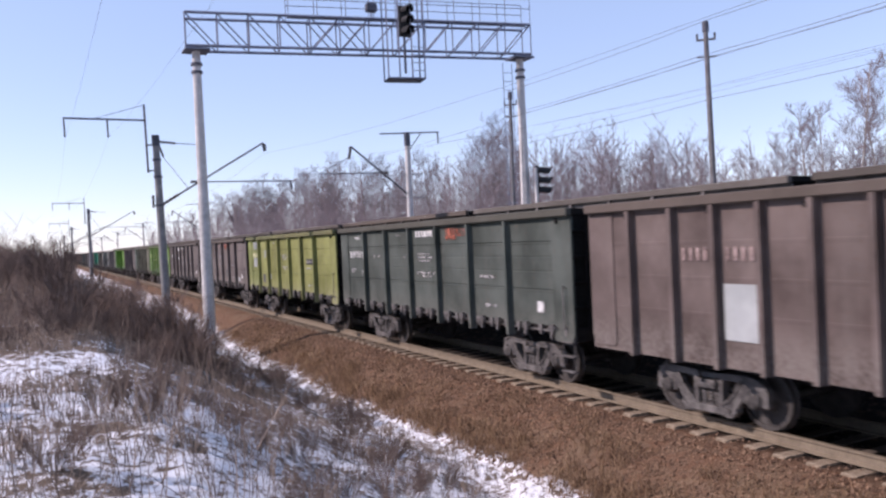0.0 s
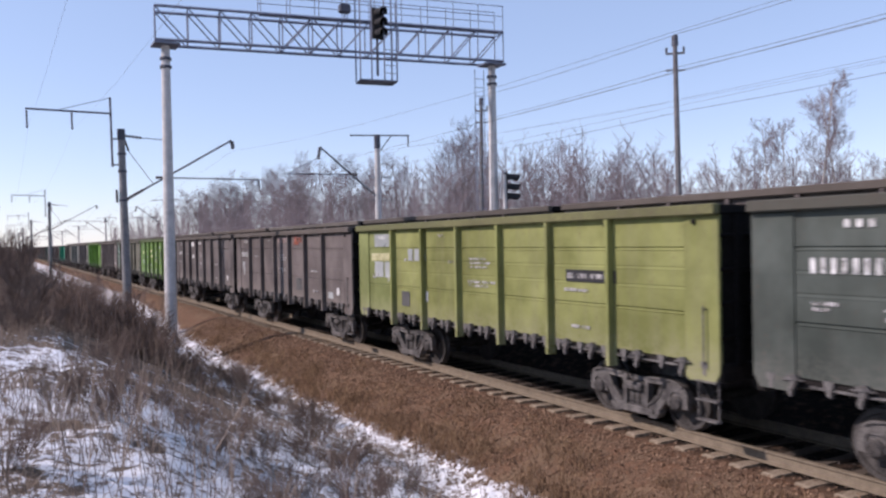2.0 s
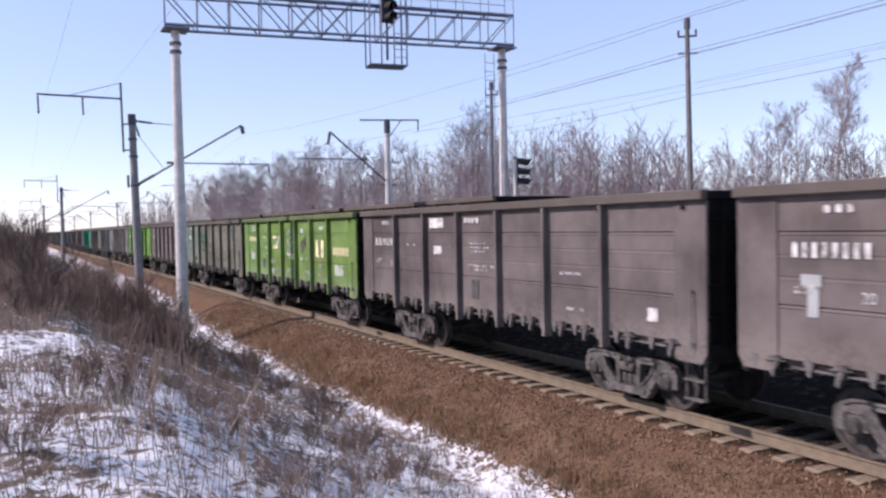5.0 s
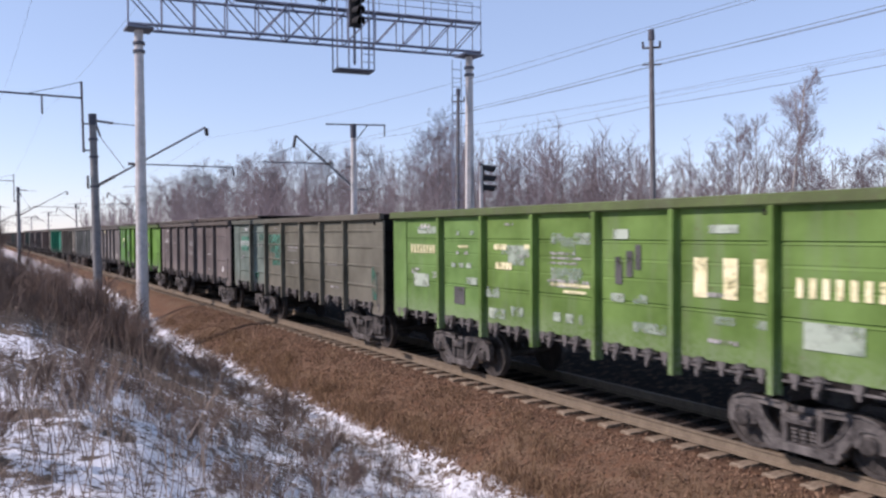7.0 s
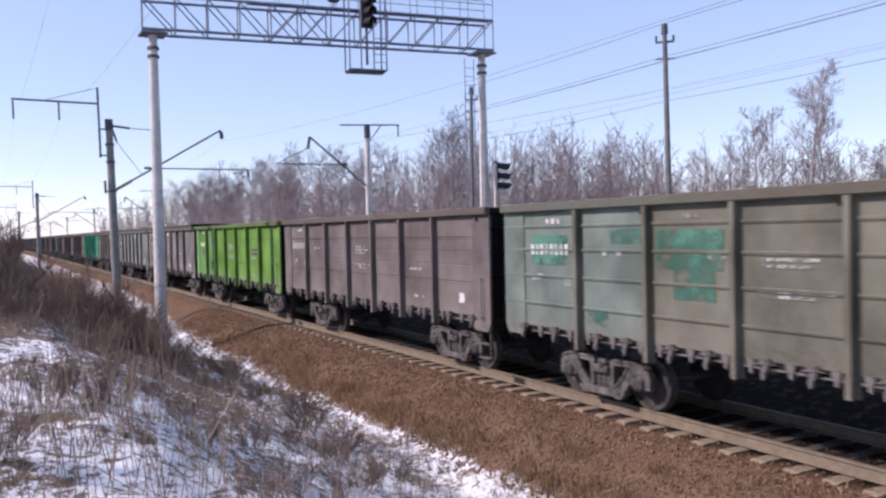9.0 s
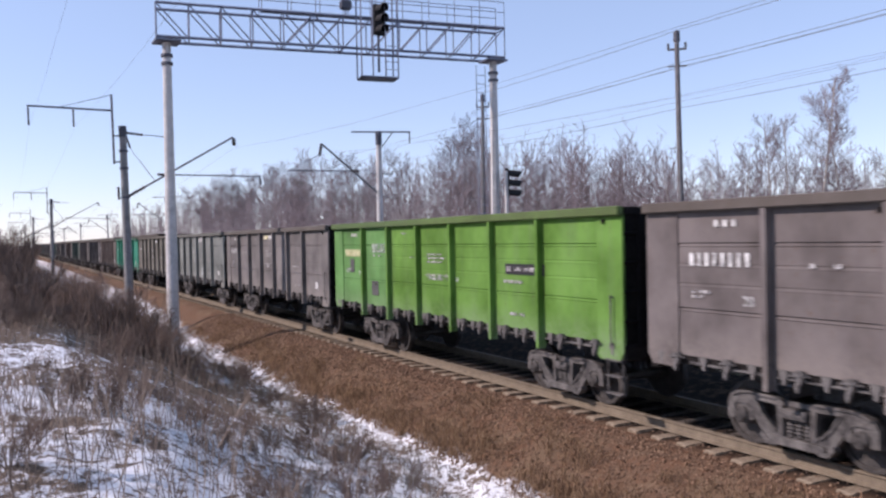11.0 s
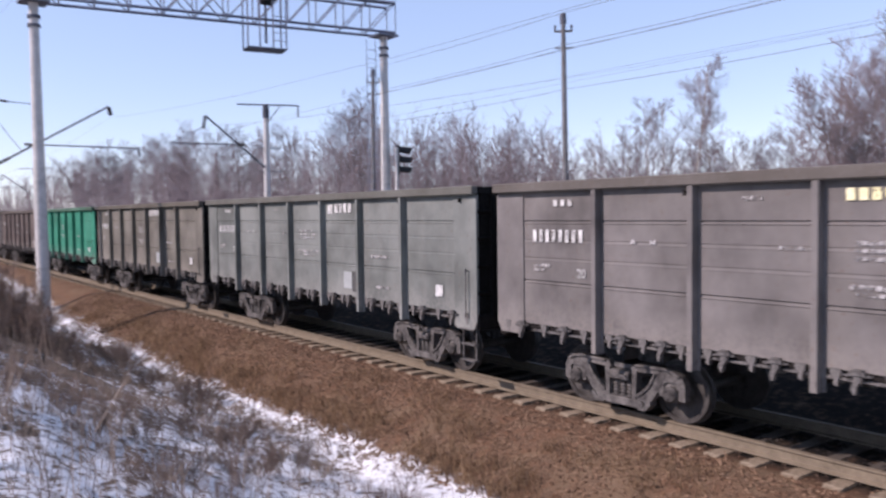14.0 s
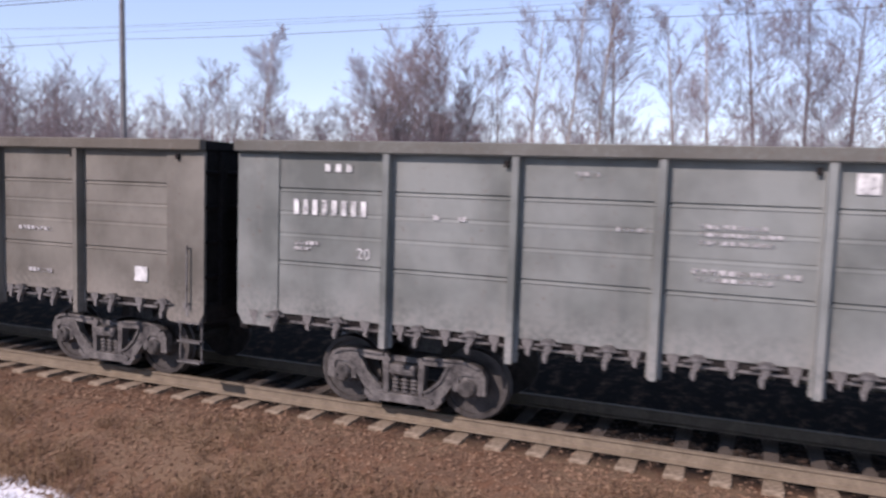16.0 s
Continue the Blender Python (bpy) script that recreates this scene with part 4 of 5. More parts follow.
def tree_top(azimuth, distance):
    """The height to which the wood grows on a bearing, at a distance."""
    rise = np.interp(azimuth, (0, 8, 12, 16, 20, 24, 28, 31, 34, 38, 42, 46, 50, 54, 58, 62, 68, 73, 80, 84, 90, 100), (1.5, 2.4, 3.9, 4.7, 5.8, 5.6, 6.3, 8.0, 6.9, 7.4, 7.5, 6.5, 6.0, 5.4, 4.8, 5.2, 5.2, 4.2, 3.7, 3.4, 4.2, 4.2))
    return 3.9 + distance * math.tan(radians(float(rise)))


def wood_mass(name, label, seed, count, x0, x1, low, high, branches, material):
    """Slender trees standing close, each with ascending branches and fine twigs."""
    rng = random.Random(seed)
    paths = []
    for i in range(count):
        az = rng.uniform(6.5, 104)
        x = rng.uniform(x0, x1)
        if az > 46 and rng.random() < 0.45:
            continue
        far = x / math.sin(radians(az))
        base = Vector((x, x / math.tan(radians(az)), -0.8))
        clump = 0.88 + 0.2 * noise.noise((az * 0.55, x * 0.1, 9))
        h = tree_top(az, far) * min(1.05, rng.uniform(low, high) * clump / 0.9)
        r = 0.010 + 0.0011 * h + 0.00008 * far
        fine = 0.0085 + 0.00008 * far
        d = Vector((rng.uniform(-0.07, 0.07), rng.uniform(-0.07, 0.07), 1))
        mid, top = base + d * h * 0.5, base + d * h + Vector((rng.uniform(-0.3, 0.3), rng.uniform(-0.3, 0.3), 0))
        paths.append([(base, r), (mid, r * 0.7), (top, fine)])
        for j in range(branches):
            u = 0.25 + 0.73 * (j + rng.random()) / branches
            q = base.lerp(mid, u * 2) if u < 0.5 else mid.lerp(top, u * 2 - 1)
            a = rng.uniform(0, 6.283)
            n = h * rng.uniform(0.10, 0.21) * (1.25 - 0.75 * u)
            e = q + Vector((math.cos(a) * 0.75, math.sin(a) * 0.75, rng.uniform(0.6, 1.2))) * n
            paths.append([(q, fine * 1.7), (e, fine * 0.8)])
            for m in range(4):
                p = q.lerp(e, rng.uniform(0.25, 1.0))
                paths.append([(p, fine), (p + Vector((rng.uniform(-0.8, 0.8), rng.uniform(-0.8, 0.8), rng.uniform(0.1, 1.0))) * n * 0.55, fine * 0.6)])
    v, f = strands(paths, 3)
    return tagged(new(name, mesh_of(name, v, f, material)), label, "woodland", kind="stuff")


def wood():
    rng = random.Random(5)
    kinds = []
    for i in range(4):
        kinds.append(tree_template(20 + i, "birch_tree", 12.5, 1, 0.56, 0.24, BIRCH, "bare slender birch with pale trunk", "tree"))
    for i in range(3):
        kinds.append(tree_template(40 + i, "alder_tree", 11.0, 1, 0.58, 0.36, BARK, "bare grey-brown spreading tree", "tree"))
    for i in range(2):
        kinds.append(tree_template(60 + i, "willow_tree", 9.5, 4, 0.52, 0.42, BARK, "bare many-stemmed willow with round crown", "tree"))
    used = set()

    def plant(k, x, y, h):
        base = (12.5, 11.0, 9.5)[0 if k < 4 else 1 if k < 7 else 2]
        t = kinds[k]
        if k in used:
            t = copy_thing(t, pose(0, 0, 0))
        used.add(k)
        s = h / base
        t.matrix_basis = pose(x, y, -0.7, 0, 0, rng.uniform(0, 360))
        t.scale = (s * rng.uniform(0.9, 1.1), s * rng.uniform(0.9, 1.1), s)

    def polar(azimuth, x):
        return x / math.tan(radians(azimuth))

    # trees that stand out from the wood, by bearing and height
    for az, x, h, k in ((55.0, 38, 12.2, 0), (56.9, 41, 11.6, 1), (52.2, 40, 10.6, 3), (53.4, 38, 10.0, 2), (50.6, 40, 9.0, 3), (64.6, 36, 10.6, 7), (68.2, 37, 10.9, 8),
                        (74.6, 37, 11.8, 1), (77.0, 35, 12.6, 0), (79.2, 36, 13.6, 2), (80.6, 37, 13.4, 3), (85.0, 38, 12.2, 0), (87.0, 36, 11.4, 2), (90.6, 38, 12.8, 4), (93.0, 37, 12.6, 5), (95.5, 38, 12.2, 6), (99.0, 36, 12.5, 1),
                        (42.4, 42, 9.8, 5), (39.8, 43, 9.8, 6), (36.6, 44, 11.0, 4), (31.0, 46, 14.8, 5), (29.6, 47, 14.2, 4), (32.4, 46, 13.6, 6), (46.0, 41, 9.2, 1), (48.4, 41, 8.8, 0), (59.5, 39, 7.6, 4), (61.2, 40, 7.8, 6), (72.4, 40, 10.6, 3),
                        (26.5, 48, 13.5, 4), (24.0, 50, 12.8, 5), (19.3, 52, 17.0, 8), (14.6, 54, 16.0, 7), (13.0, 56, 14.5, 8), (16.5, 52, 16.5, 5), (17.8, 50, 15.5, 4), (21.5, 50, 14.5, 6), (11.5, 58, 17.0, 4), (15.5, 56, 17.5, 6), (22.8, 48, 13.8, 5)):
        if az < 34:
            h = max(h, tree_top(az, x / math.sin(radians(az))))
        plant(k, x, polar(az, x), h)
    for i in range(50):
        x = rng.uniform(44, 70)
        y = rng.uniform(-30, 60) if i < 44 else rng.uniform(60, 260)
        plant(rng.choice((0, 1, 2, 3, 4, 5, 6, 0, 1)), x, y, rng.uniform(6.5, 9.5) if y < 60 else rng.uniform(8.0, 12.5))


def thicket(name, label, seed, boxes, count, low, high, material, r, lean=0.25, twigs=3):
    """A mass of thin stems with side twigs over a stretch of ground."""
    rng = random.Random(seed)
    paths = []
    for i in range(count):
        x0, x1, y0, y1 = boxes[rng.randrange(len(boxes))]
        x, y = rng.uniform(x0, x1), rng.uniform(y0, y1)
        z, h = ground_height(x, y) - 0.05, rng.uniform(low, high)
        p = Vector((x, y, z))
        d = Vector((rng.uniform(-lean, lean), rng.uniform(-lean, lean), 1)).normalized()
        a, b = p + d * h * 0.5, p + d * h + Vector((rng.uniform(-1, 1), rng.uniform(-1, 1), 0)) * h * 0.12
        paths.append([(p, r), (a, r * 0.75), (b, r * 0.3)])
        for j in range(twigs):
            u = rng.uniform(0.3, 0.95)
            q = p.lerp(b, u)
            e = q + Vector((rng.uniform(-1, 1), rng.uniform(-1, 1), rng.uniform(0.3, 1.2))) * h * 0.17
            paths.append([(q, r * 0.5), (e, r * 0.25)])
    v, f = strands(paths, 3)
    return tagged(new(name, mesh_of(name, v, f, material)), label, "undergrowth", kind="stuff")


def bush_template(seed):
    rng = random.Random(seed)
    paths = []
    for s in range(12):
        a = rng.uniform(0, 6.283)
        grow(rng, Vector((0.25 * math.cos(a), 0.25 * math.sin(a), -0.15)), Vector((0.5 * math.cos(a), 0.5 * math.sin(a), 1)), rng.uniform(1.1, 1.9), 0.011, 2, paths, 0.45, 0.1)
    t = tagged(empty("bush"), "leafless brown bush on the snowy slope", "bush", "brown bushes along the slope")
    v, f = strands([l for d, l in paths if d == 2], 4)
    o = new("branch_frame", mesh_of("branch_frame", v, f, BRUSH))
    o.parent = t
    v, f = strands([[(p, max(r, 0.0045)) for p, r in l] for d, l in paths if d < 2], 3)
    o = new("twig_mass", mesh_of("twig_mass", v, f, BRUSH))
    o.parent = t
    return t


def bushes():
    rng = random.Random(9)
    kinds = [bush_template(70 + i) for i in range(4)]
    spots = [(3.6, 24.5, 0.9), (2.6, 23.0, 0.9), (2.6, 33.5, 0.8), (2.0, 27.5, 1.0), (0.6, 24.0, 1.0), (4.2, 21.6, 0.5), (3.0, 19.5, 0.65), (2.2, 21.0, 0.8), (1.2, 21.5, 0.9), (3.3, 22.2, 0.8), (0.2, 20.0, 0.8), (4.4, 25.4, 0.6)]
    for i in range(46):
        y = rng.uniform(26, 95)
        spots.append((rng.uniform(-9, min(2.0, -0.6 + y * 0.03)), y, rng.uniform(0.9, 1.4) + (0.5 if y > 45 else 0)))
    for i in range(84):
        y = 5.0 + 20 * rng.random()
        x = rng.uniform(-3.5, 6.4)
        if noise.noise((x * 0.5, y * 0.35, 50)) > -0.12:
            spots.append((x, y, rng.uniform(0.16, 0.42)))
    for i, (x, y, s) in enumerate(spots):
        k = kinds[i % 4]
        t = k if i < 4 else copy_thing(k, pose(0, 0, 0))
        t.matrix_basis = pose(x, y, ground_height(x, y), 0, 0, rng.uniform(0, 360))
        t.scale = (s, s, s * rng.uniform(0.85, 1.1))


def weeds():
    """Tufts of dry grass and single stalks."""
    rng = random.Random(12)
    paths = []
    tufts = 0
    while tufts < 3000:
        x, y = rng.uniform(-4.5, 6.9), 2.2 + 40 * rng.random() ** 1.5
        if noise.noise((x * 0.45, y * 0.35, 21)) + rng.uniform(-0.45, 0.3) < 0:
            continue
        tufts += 1
        z = ground_height(x, y) - 0.02
        for j in range(rng.randint(5, 11)):
            h = rng.uniform(0.06, 0.32)
            a = rng.uniform(0, 6.283)
            p = Vector((x + rng.uniform(-0.12, 0.12), y + rng.uniform(-0.12, 0.12), z))
            out = Vector((math.cos(a), math.sin(a), 0)) * h * rng.uniform(0.1, 0.8)
            r = 0.0024 + 0.00026 * y
            paths.append([(p, r), (p + out * 0.4 + Vector((0, 0, h * 0.7)), r * 0.8), (p + out + Vector((0, 0, h * rng.uniform(0.6, 1.0))), r * 0.3)])
    v, f = strands(paths, 3)
    tagged(new("dry_grass", mesh_of("dry_grass", v, f, STRAW)), "tufts of dry grass sticking out of the snow", "grass", kind="stuff")
    # dry grass on the gravel bank
    paths = []
    for i in range(17000):
        x, y = rng.uniform(7.1, 8.9), -2.0 + 38 * rng.random() ** 1.4
        if noise.noise((x * 1.1, y * 0.6, 40)) < -0.05 + 0.25 * (x > 8.5):
            continue
        z, h = ground_height(x, y) - 0.02, rng.uniform(0.05, 0.20) * (1.5 if x < 7.7 else 1.0)
        p = Vector((x, y, z))
        out = Vector((rng.uniform(-1, 1), rng.uniform(-1, 1), 0)) * h * 0.8
        paths.append([(p, 0.006), (p + out * 0.4 + Vector((0, 0, h * 0.7)), 0.0045), (p + out + Vector((0, 0, h * 0.75)), 0.0015)])
    for i in range(700):
        x, y = rng.uniform(6.95, 8.1), -1.0 + 30 * rng.random() ** 1.3
        if noise.noise((x * 1.3, y * 0.5, 77)) < 0.02:
            continue
        for j in range(9):
            h = rng.uniform(0.12, 0.36)
            p = Vector((x + rng.uniform(-0.14, 0.14), y + rng.uniform(-0.14, 0.14), 0))
            p.z = ground_height(p.x, p.y) - 0.02
            out = Vector((rng.uniform(-1, 1), rng.uniform(-1, 1), 0)) * h * 0.6
            paths.append([(p, 0.006), (p + out * 0.4 + Vector((0, 0, h * 0.7)), 0.0045), (p + out + Vector((0, 0, h)), 0.0015)])
    v, f = strands(paths, 3)
    tagged(new("bank_grass", mesh_of("bank_grass", v, f, BANK_STRAW)), "short dry grass on the gravel bank", "grass", kind="stuff")


def stones():
    """Loose stones on the bank and between the sleepers."""
    rng = np.random.RandomState(3)
    n = 34000
    x = np.where(rng.rand(n) < 0.8, rng.uniform(7.0, 9.25, n), rng.uniform(9.2, 12.2, n))
    y = -3 + 40 * rng.rand(n) ** 1.35
    s = rng.uniform(0.013, 0.040, n) * (0.8 + 0.012 * y)
    base = np.array([(1, 0, 0), (-1, 0, 0), (0, 1, 0), (0, -1, 0), (0, 0, 0.8), (0, 0, -0.8)])
    tri = np.array([(0, 2, 4), (2, 1, 4), (1, 3, 4), (3, 0, 4), (2, 0, 5), (1, 2, 5), (3, 1, 5), (0, 3, 5)])
    z = np.array([ground_height(a, b) for a, b in zip(x, y)])
    v = base[None] * s[:, None, None] * rng.uniform(0.6, 1.3, (n, 6, 1))
    ang = rng.uniform(0, 6.283, n)
    c, d = np.cos(ang)[:, None], np.sin(ang)[:, None]
    vx, vy = v[..., 0] * c - v[..., 1] * d, v[..., 0] * d + v[..., 1] * c
    v = np.stack([vx + x[:, None], vy + y[:, None], v[..., 2] + (z + s * 0.25)[:, None]], -1).reshape(-1, 3)
    f = (tri[None] + 6 * np.arange(n)[:, None, None]).reshape(-1, 3)
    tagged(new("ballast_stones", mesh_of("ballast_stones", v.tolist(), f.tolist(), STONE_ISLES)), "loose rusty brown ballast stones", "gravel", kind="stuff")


def isle_material():
    k = Nodes("ballast_stone_tones")
    r = k.n.new("ShaderNodeNewGeometry").outputs["Random Per Island"]
    col = k.mix(r, (0.045, 0.025, 0.017), (0.26, 0.17, 0.11))
    col = k.mix(k.ramp(k.noise(30, 3), 0.4, 0.7, 0, 0.6), col, (0.16, 0.085, 0.05))
    # stones turn darker past the near rail
    track_dark = k.ramp(k.axis(k.pos, 0), 9.5, 9.9)
    return k.done(k.mix(track_dark, col, (0.04, 0.034, 0.03)), 0.9, 0, 0.2)


STONE_ISLES = isle_material()
wood()
wood_mass("far_woods", "dense violet-brown wood of bare slender trees", 31, 2100, 40, 62, 0.60, 1.0, 12, TWIG)
wood_mass("far_woods", "lower growth of bare saplings in the wood", 35, 2300, 37, 50, 0.28, 0.62, 8, TWIG)
thicket("bank_scrub", "low brown scrub on the far bank", 32, [(30, 44, -30, 90), (32, 48, 90, 260)], 4500, 1.5, 4.2, TWIG, 0.015, 0.3, 6)
thicket("slope_scrub", "thin brown winter scrub on the snowy slope", 33, [(-8, 2.0, 24, 60), (-12, 2.6, 60, 180), (1.6, 3.6, 20, 32)], 2300, 0.5, 1.7, BRUSH, 0.010, 0.35, 4)
thicket("slope_scrub", "tangled brown brush on the upper slope", 38, [(-6, 2.4, 17.5, 28), (-4, 3.2, 19, 30), (1.5, 4.4, 18, 26)], 2000, 0.2, 0.75, BRUSH, 0.0075, 0.6, 8)
thicket("slope_scrub", "tall brown brush on the crest of the slope", 36, [(-14, -1.5, 34, 95), (-20, 1.0, 80, 200)], 2200, 1.8, 3.7, BRUSH, 0.011, 0.3, 6)
thicket("dry_stalks", "tall thin dry weed stalks in the snow", 34, [(-3.5, 5.5, 4, 20), (-3, 2, 2.6, 9)], 900, 0.35, 1.0, STRAW, 0.0045, 0.3, 4)
bushes()
weeds()
stones()


# ---- marks on the wagons ----
def blocks(bm, y, z, count, w, h, gap, lift=0.0):
    """A row of upright blocks that runs towards the front; y, z: its upper rear corner."""
    for i in range(count):
        a = y - i * (w + gap)
        x = SHEET - (0.026 if a < 0.8 else 0.014) - lift
        box(bm, x - 0.003, x, a - w, a, z - h, z)
    return bm


def mark(wagon, name, rows, material=None, label=""):
    bm = bmesh.new()
    for y, z, count, w, h, gap in rows:
        blocks(bm, y, z, count, w, h, gap, 0.0 if material in (PATCH, PALE, TEAL, MARK_DARK, BLACK) else 0.005)
    o = part(name, bm, material or MARK, wagon, label)
    tagged(o, kind="stuff")
    return o


def digits(wagon, text, y, z, size):
    """Readable figures, standing on the side that faces -x."""
    cu = bpy.data.curves.new("size_mark", "FONT")
    cu.body, cu.size, cu.extrude = text, size, 0.001
    tmp = new("size_mark", cu)
    me = bpy.data.meshes.new_from_object(tmp.evaluated_get(bpy.context.evaluated_depsgraph_get()))
    bpy.data.objects.remove(tmp)
    me.materials.clear()
    me.materials.append(MARK)
    o = new("size_mark", me)
    o.parent = wagon
    o.matrix_basis = Matrix.Translation((SHEET - 0.016, y, z)) @ Matrix(((0, 0, -1), (-1, 0, 0), (0, 1, 0))).to_4x4()
    return tagged(o, "white stencilled figures")


def stencils(k, w):
    if k == 0:
        mark(w, "number_stencil", [(10.76, 2.85, 4, 0.07, 0.2, 0.08), (9.86, 2.85, 4, 0.07, 0.2, 0.08)], FAINT)
        mark(w, "repaint_patch", [(9.93, 2.30, 1, 0.62, 0.85, 0)], PATCH, "pale repainted patch")
        mark(w, "emblem", [(7.25, 3.3, 1, 0.55, 0.38, 0.1)], MARK_RED, "faded red emblem shape")
    else:
        green = k in (2, 5, 8)
        mark(w, "owner_stencil", [(11.75, 3.36, 3, 0.08, 0.10, 0.08)])
        mark(w, "number_stencil", [(12.22, 2.88, 8, 0.075, 0.20, 0.07)], MARK_YELLOW if green else None)
        mark(w, "small_print", [(12.2, 2.32, 5, 0.06, 0.05, 0.02), (12.2, 2.24, 3, 0.07, 0.045, 0.02), (10.2, 2.75, 2, 0.10, 0.06, 0.25), (8.4, 3.34, 3, 0.07, 0.05, 0.03), (7.9, 2.72, 5, 0.06, 0.05, 0.02), (7.0, 2.80, 9, 0.06, 0.05, 0.02),
                                (7.0, 2.71, 11, 0.06, 0.045, 0.02), (7.0, 2.62, 10, 0.06, 0.045, 0.02), (7.05, 2.30, 12, 0.07, 0.06, 0.025), (7.0, 2.21, 9, 0.06, 0.045, 0.03), (3.6, 2.28, 8, 0.07, 0.06, 0.02), (3.4, 1.62, 6, 0.07, 0.06, 0.02)], PRINT)
        if k not in (2, 5, 6, 8):
            mark(w, "white_square", [(1.26, 1.78, 1, 0.24, 0.22, 0)], None, "white painted square")
        digits(w, "20", 11.26, 2.13, 0.20)
    if k in (1, 3):
        mark(w, "title_stencil", [(7.1, 3.40, 6, 0.13, 0.16, 0.05)], MARK if k == 1 else FAINT)
        mark(w, "emblem", [(5.3, 3.42, 1, 0.55, 0.28, 0)], MARK_RED, "faded red emblem shape")
        mark(w, "emblem_stencil", [(4.7, 3.40, 4, 0.10, 0.18, 0.03)], MARK_RED)
    if k == 3:
        mark(w, "pale_patch", [(12.1, 2.46, 1, 0.30, 0.16, 0), (12.0, 2.28, 1, 0.16, 0.38, 0)], PATCH, "pale overpainted patch")
        mark(w, "dark_patch", [(5.1, 1.98, 1, 0.55, 0.42, 0)], MARK_DARK, "dark repaint patch")
        mark(w, "pale_print", [(2.0, 1.62, 1, 0.42, 0.20, 0)], PATCH, "small pale patch")
    if k == 4:
        mark(w, "white_patch", [(8.9, 3.38, 1, 0.7, 0.24, 0), (8.7, 2.7, 1, 0.4, 0.2, 0), (7.2, 3.36, 4, 0.12, 0.12, 0.05)], MARK, "white painted patch")
        mark(w, "dark_patch", [(6.9, 1.95, 1, 0.3, 0.42, 0)], MARK_DARK, "dark repaint patch")
    if k == 2:
        mark(w, "pale_patch", [(12.05, 3.40, 1, 0.95, 0.34, 0), (12.05, 2.65, 1, 0.55, 0.42, 0), (11.4, 2.65, 1, 0.35, 0.42, 0), (9.3, 1.95, 1, 0.35, 0.25, 0), (10.0, 3.0, 3, 0.25, 0.3, 0.1)], PATCH, "pale overpainted patch")
        mark(w, "framed_sign", [(3.55, 2.62, 1, 1.35, 0.22, 0)], BLACK, "dark framed sign panel")
        mark(w, "sign_print", [(3.50, 2.56, 1, 0.16, 0.10, 0), (3.22, 2.55, 10, 0.065, 0.08, 0.025)], PRINT)
        mark(w, "dark_patch", [(10.4, 1.9, 1, 0.45, 0.38, 0)], MARK_DARK, "dark repaint patch")
    if k == 5:
        mark(w, "title_stencil", [(3.66, 2.78, 3, 0.24, 0.58, 0.28)], MARK_YELLOW, "large pale lettering shapes")
        mark(w, "subtitle_stencil", [(2.00, 2.56, 8, 0.09, 0.26, 0.09)], MARK_YELLOW, "pale lettering shapes")
        mark(w, "emblem", [(5.3, 2.75, 1, 0.16, 0.45, 0), (5.05, 2.85, 1, 0.14, 0.42, 0), (4.85, 2.95, 1, 0.12, 0.4, 0)], MARK_DARK, "dark emblem shape")
        mark(w, "pale_patch", [(12.1, 2.2, 1, 0.7, 0.3, 0), (8.5, 2.9, 1, 1.0, 0.18, 0), (8.3, 2.72, 1, 0.55, 0.2, 0), (8.2, 1.7, 1, 0.4, 0.18, 0), (9.8, 2.2, 1, 0.4, 0.15, 0), (1.9, 2.0, 1, 0.8, 0.35, 0), (6.95, 3.14, 1, 1.05, 0.2, 0), (6.7, 2.94, 1, 0.4, 0.22, 0), (6.95, 2.52, 1, 0.85, 0.22, 0), (9.1, 2.06, 1, 0.5, 0.22, 0), (8.95, 1.62, 1, 0.55, 0.2, 0), (10.2, 3.2, 2, 0.14, 0.10, 0.4), (10.4, 2.5, 3, 0.18, 0.10, 0.12), (5.4, 2.15, 2, 0.3, 0.14, 0.2), (6.9, 1.7, 3, 0.2, 0.16, 0.15), (4.9, 1.72, 1, 0.7, 0.16, 0), (3.3, 1.95, 2, 0.35, 0.12, 0.2), (11.9, 3.3, 1, 0.9, 0.16, 0), (5.35, 3.2, 1, 0.35, 0.16, 0), (3.4, 3.25, 1, 0.5, 0.12, 0)], PALE, "pale overpainted patch")
        mark(w, "dark_patch", [(10.3, 1.98, 1, 0.42, 0.38, 0)], MARK_DARK, "dark repaint patch")
        mark(w, "yellow_print", [(8.75, 2.92, 4, 0.08, 0.11, 0.03), (7.75, 2.92, 4, 0.06, 0.09, 0.03), (8.7, 2.56, 5, 0.09, 0.14, 0.02), (6.95, 2.24, 14, 0.055, 0.055, 0.02), (6.6, 2.12, 8, 0.055, 0.05, 0.02), (10.1, 2.88, 5, 0.05, 0.05, 0.03)], MARK_YELLOW, "small pale yellow stencil print")
    if k == 8:
        mark(w, "framed_sign", [(3.55, 2.62, 1, 1.35, 0.22, 0)], BLACK, "dark framed sign panel")
        mark(w, "sign_print", [(3.50, 2.56, 1, 0.16, 0.10, 0), (3.22, 2.55, 10, 0.065, 0.08, 0.025)], PRINT)
        mark(w, "dark_patch", [(10.35, 2.0, 1, 0.45, 0.40, 0), (11.9, 2.6, 1, 0.3, 0.4, 0)], MARK_DARK, "dark repaint patch")
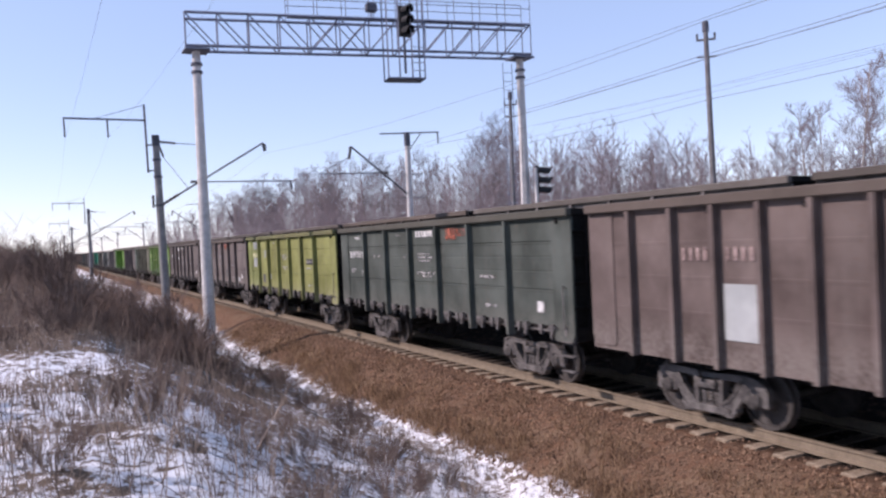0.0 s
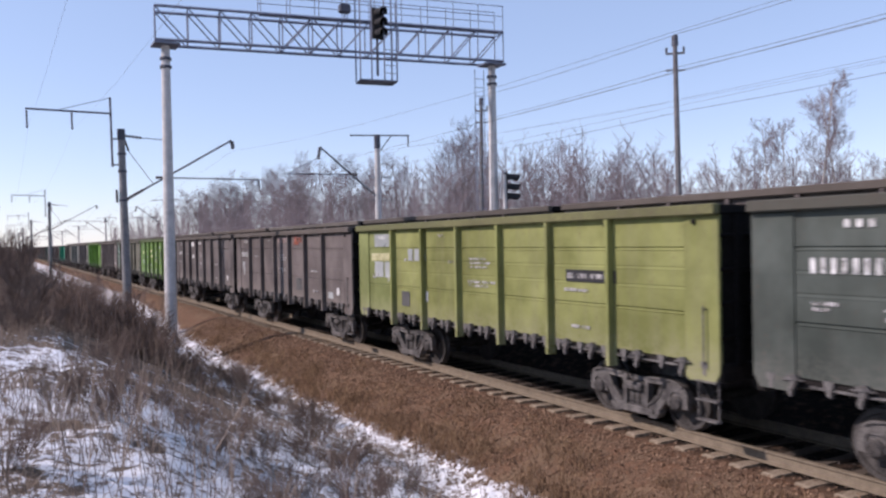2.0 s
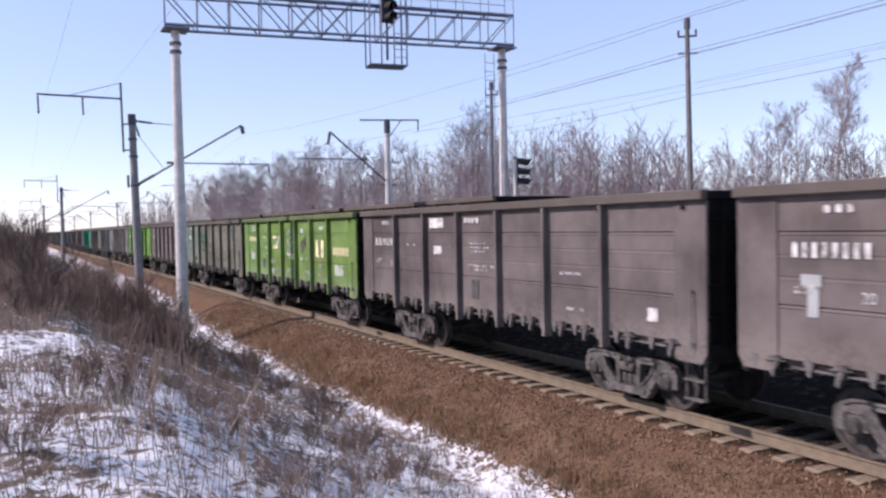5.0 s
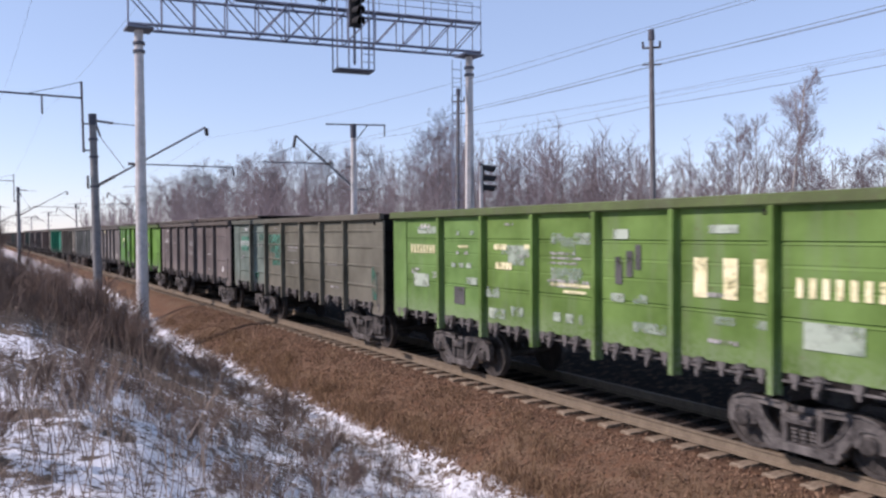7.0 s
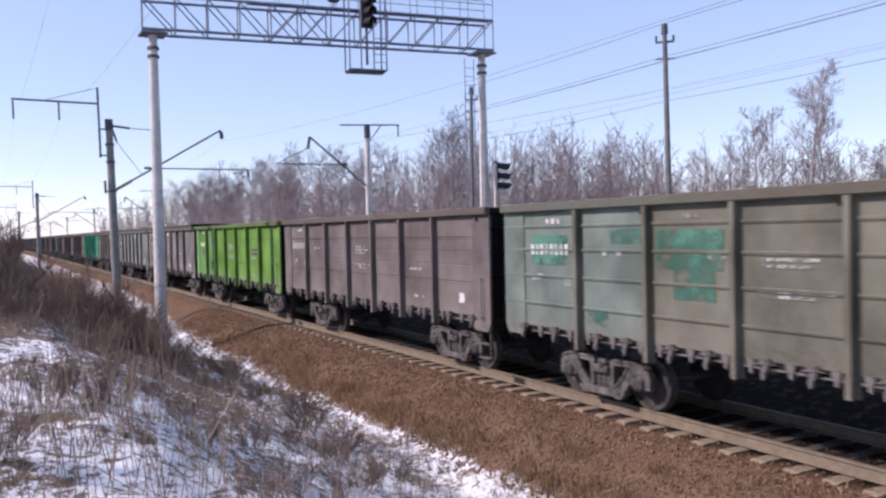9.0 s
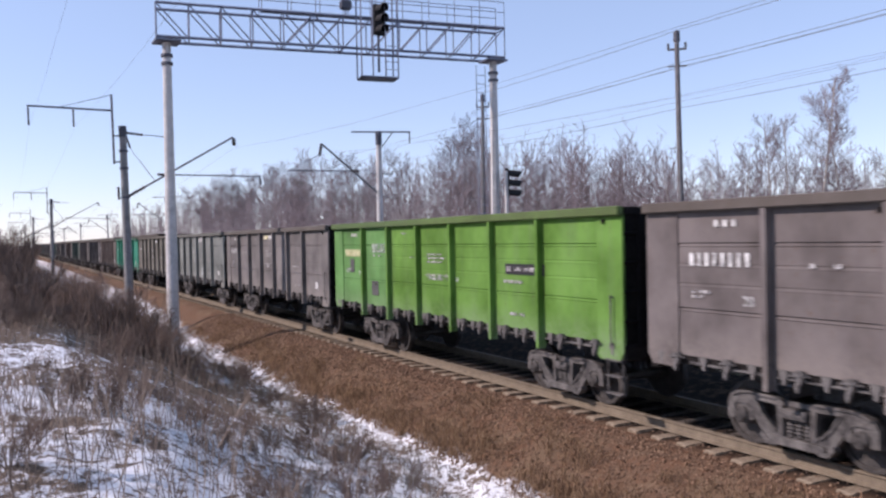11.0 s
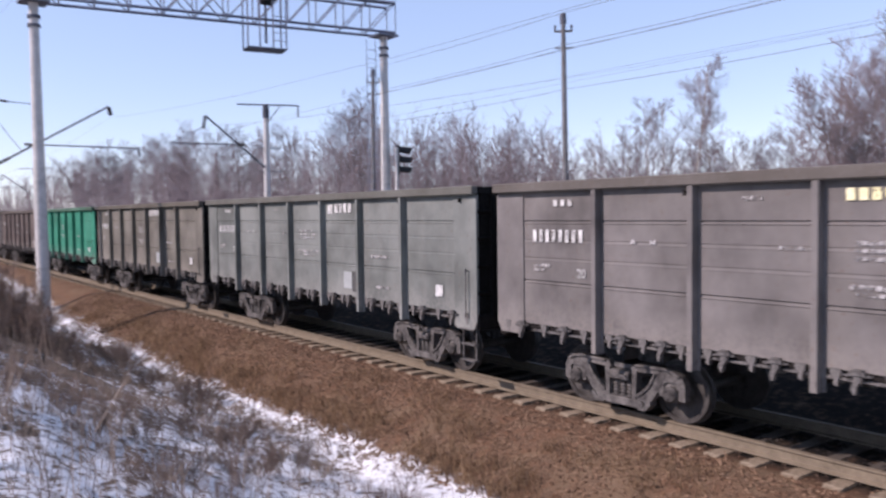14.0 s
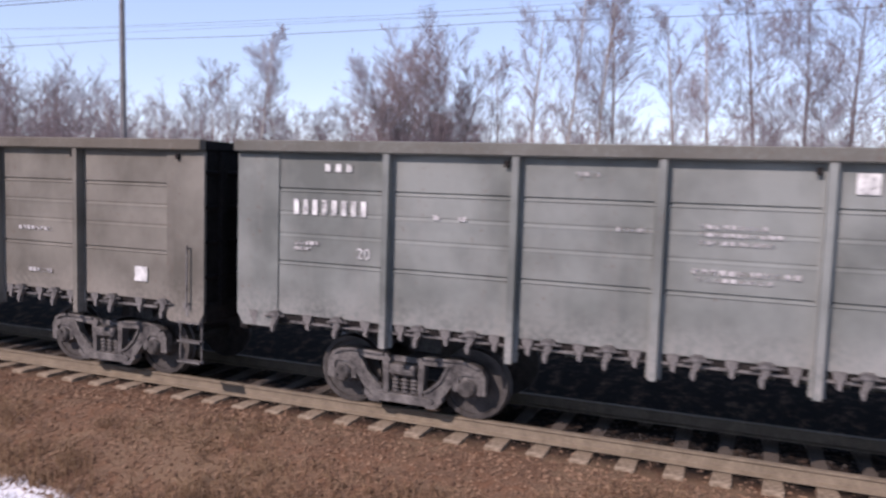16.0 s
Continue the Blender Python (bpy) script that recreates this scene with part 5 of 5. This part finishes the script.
        mark(w, "pale_patch", [(10.3, 3.05, 1, 0.9, 0.25, 0), (6.9, 2.25, 12, 0.09, 0.08, 0.03)], PALE, "pale overpainted patch")
    if k == 6:
        mark(w, "teal_patch", [(12.2, 3.05, 1, 1.05, 0.55, 0), (10.0, 3.15, 1, 0.9, 0.25, 0), (8.95, 3.12, 1, 1.3, 0.62, 0), (8.6, 2.5, 1, 0.8, 0.45, 0), (10.6, 1.75, 1, 0.5, 0.3, 0)], TEAL, "patch of teal paint")
        mark(w, "corner_patch", [(0.68, 2.3, 1, 0.3, 0.9, 0)], TEAL, "patch of teal paint")
    if k in (10, 11):
        mark(w, "logo_stencil", [(5.48, 3.40, 1, 0.22, 0.22, 0), (5.16, 3.42, 4, 0.14, 0.21, 0.06)], None, "white logo shapes")
        mark(w, "white_patch", [(4.80, 1.86, 1, 0.36, 0.38, 0)], PATCH, "pale painted rectangle")
        mark(w, "dark_patch", [(4.42, 1.88, 1, 0.20, 0.46, 0)], MARK_DARK, "dark repaint patch")
    if k == 9:
        mark(w, "title_stencil", [(7.1, 3.40, 4, 0.1, 0.14, 0.04)], MARK_YELLOW)
        mark(w, "title_stencil", [(6.5, 3.40, 6, 0.1, 0.15, 0.04)], MARK)


for k, w in near_train:
    if 0 <= k <= 15:
        stencils(k, w)


# ---- what moves ----
def motions():
    near_times = (0, 1.5, 3, 5, 7, 9, 10, 11.3, 13, 14.6, 16)
    for k, w in near_train:
        walk(w, [(t, pose(TRACK, near_front(k, t), 0)) for t in near_times])
    for k, w in far_train:
        walk(w, [(t, pose(FAR_TRACK, far_rear(k, t), FAR_Z)) for t in (0, 8, 16)])
    steps = [i / 15 for i in range(241)]
    for train, sign, place in ((near_train, 1, near_front), (far_train, -1, far_rear)):
        turns = [(t, -math.degrees((place(0, t) - place(0, 0)) / 0.475)) for t in steps]
        for k, w in train:
            for o in w.children_recursive:
                if o.name.startswith("wheelset"):
                    x, y, z = o.location
                    walk(o, [(t, pose(x, y, z, a, 0, 0)) for t, a in turns])


motions()
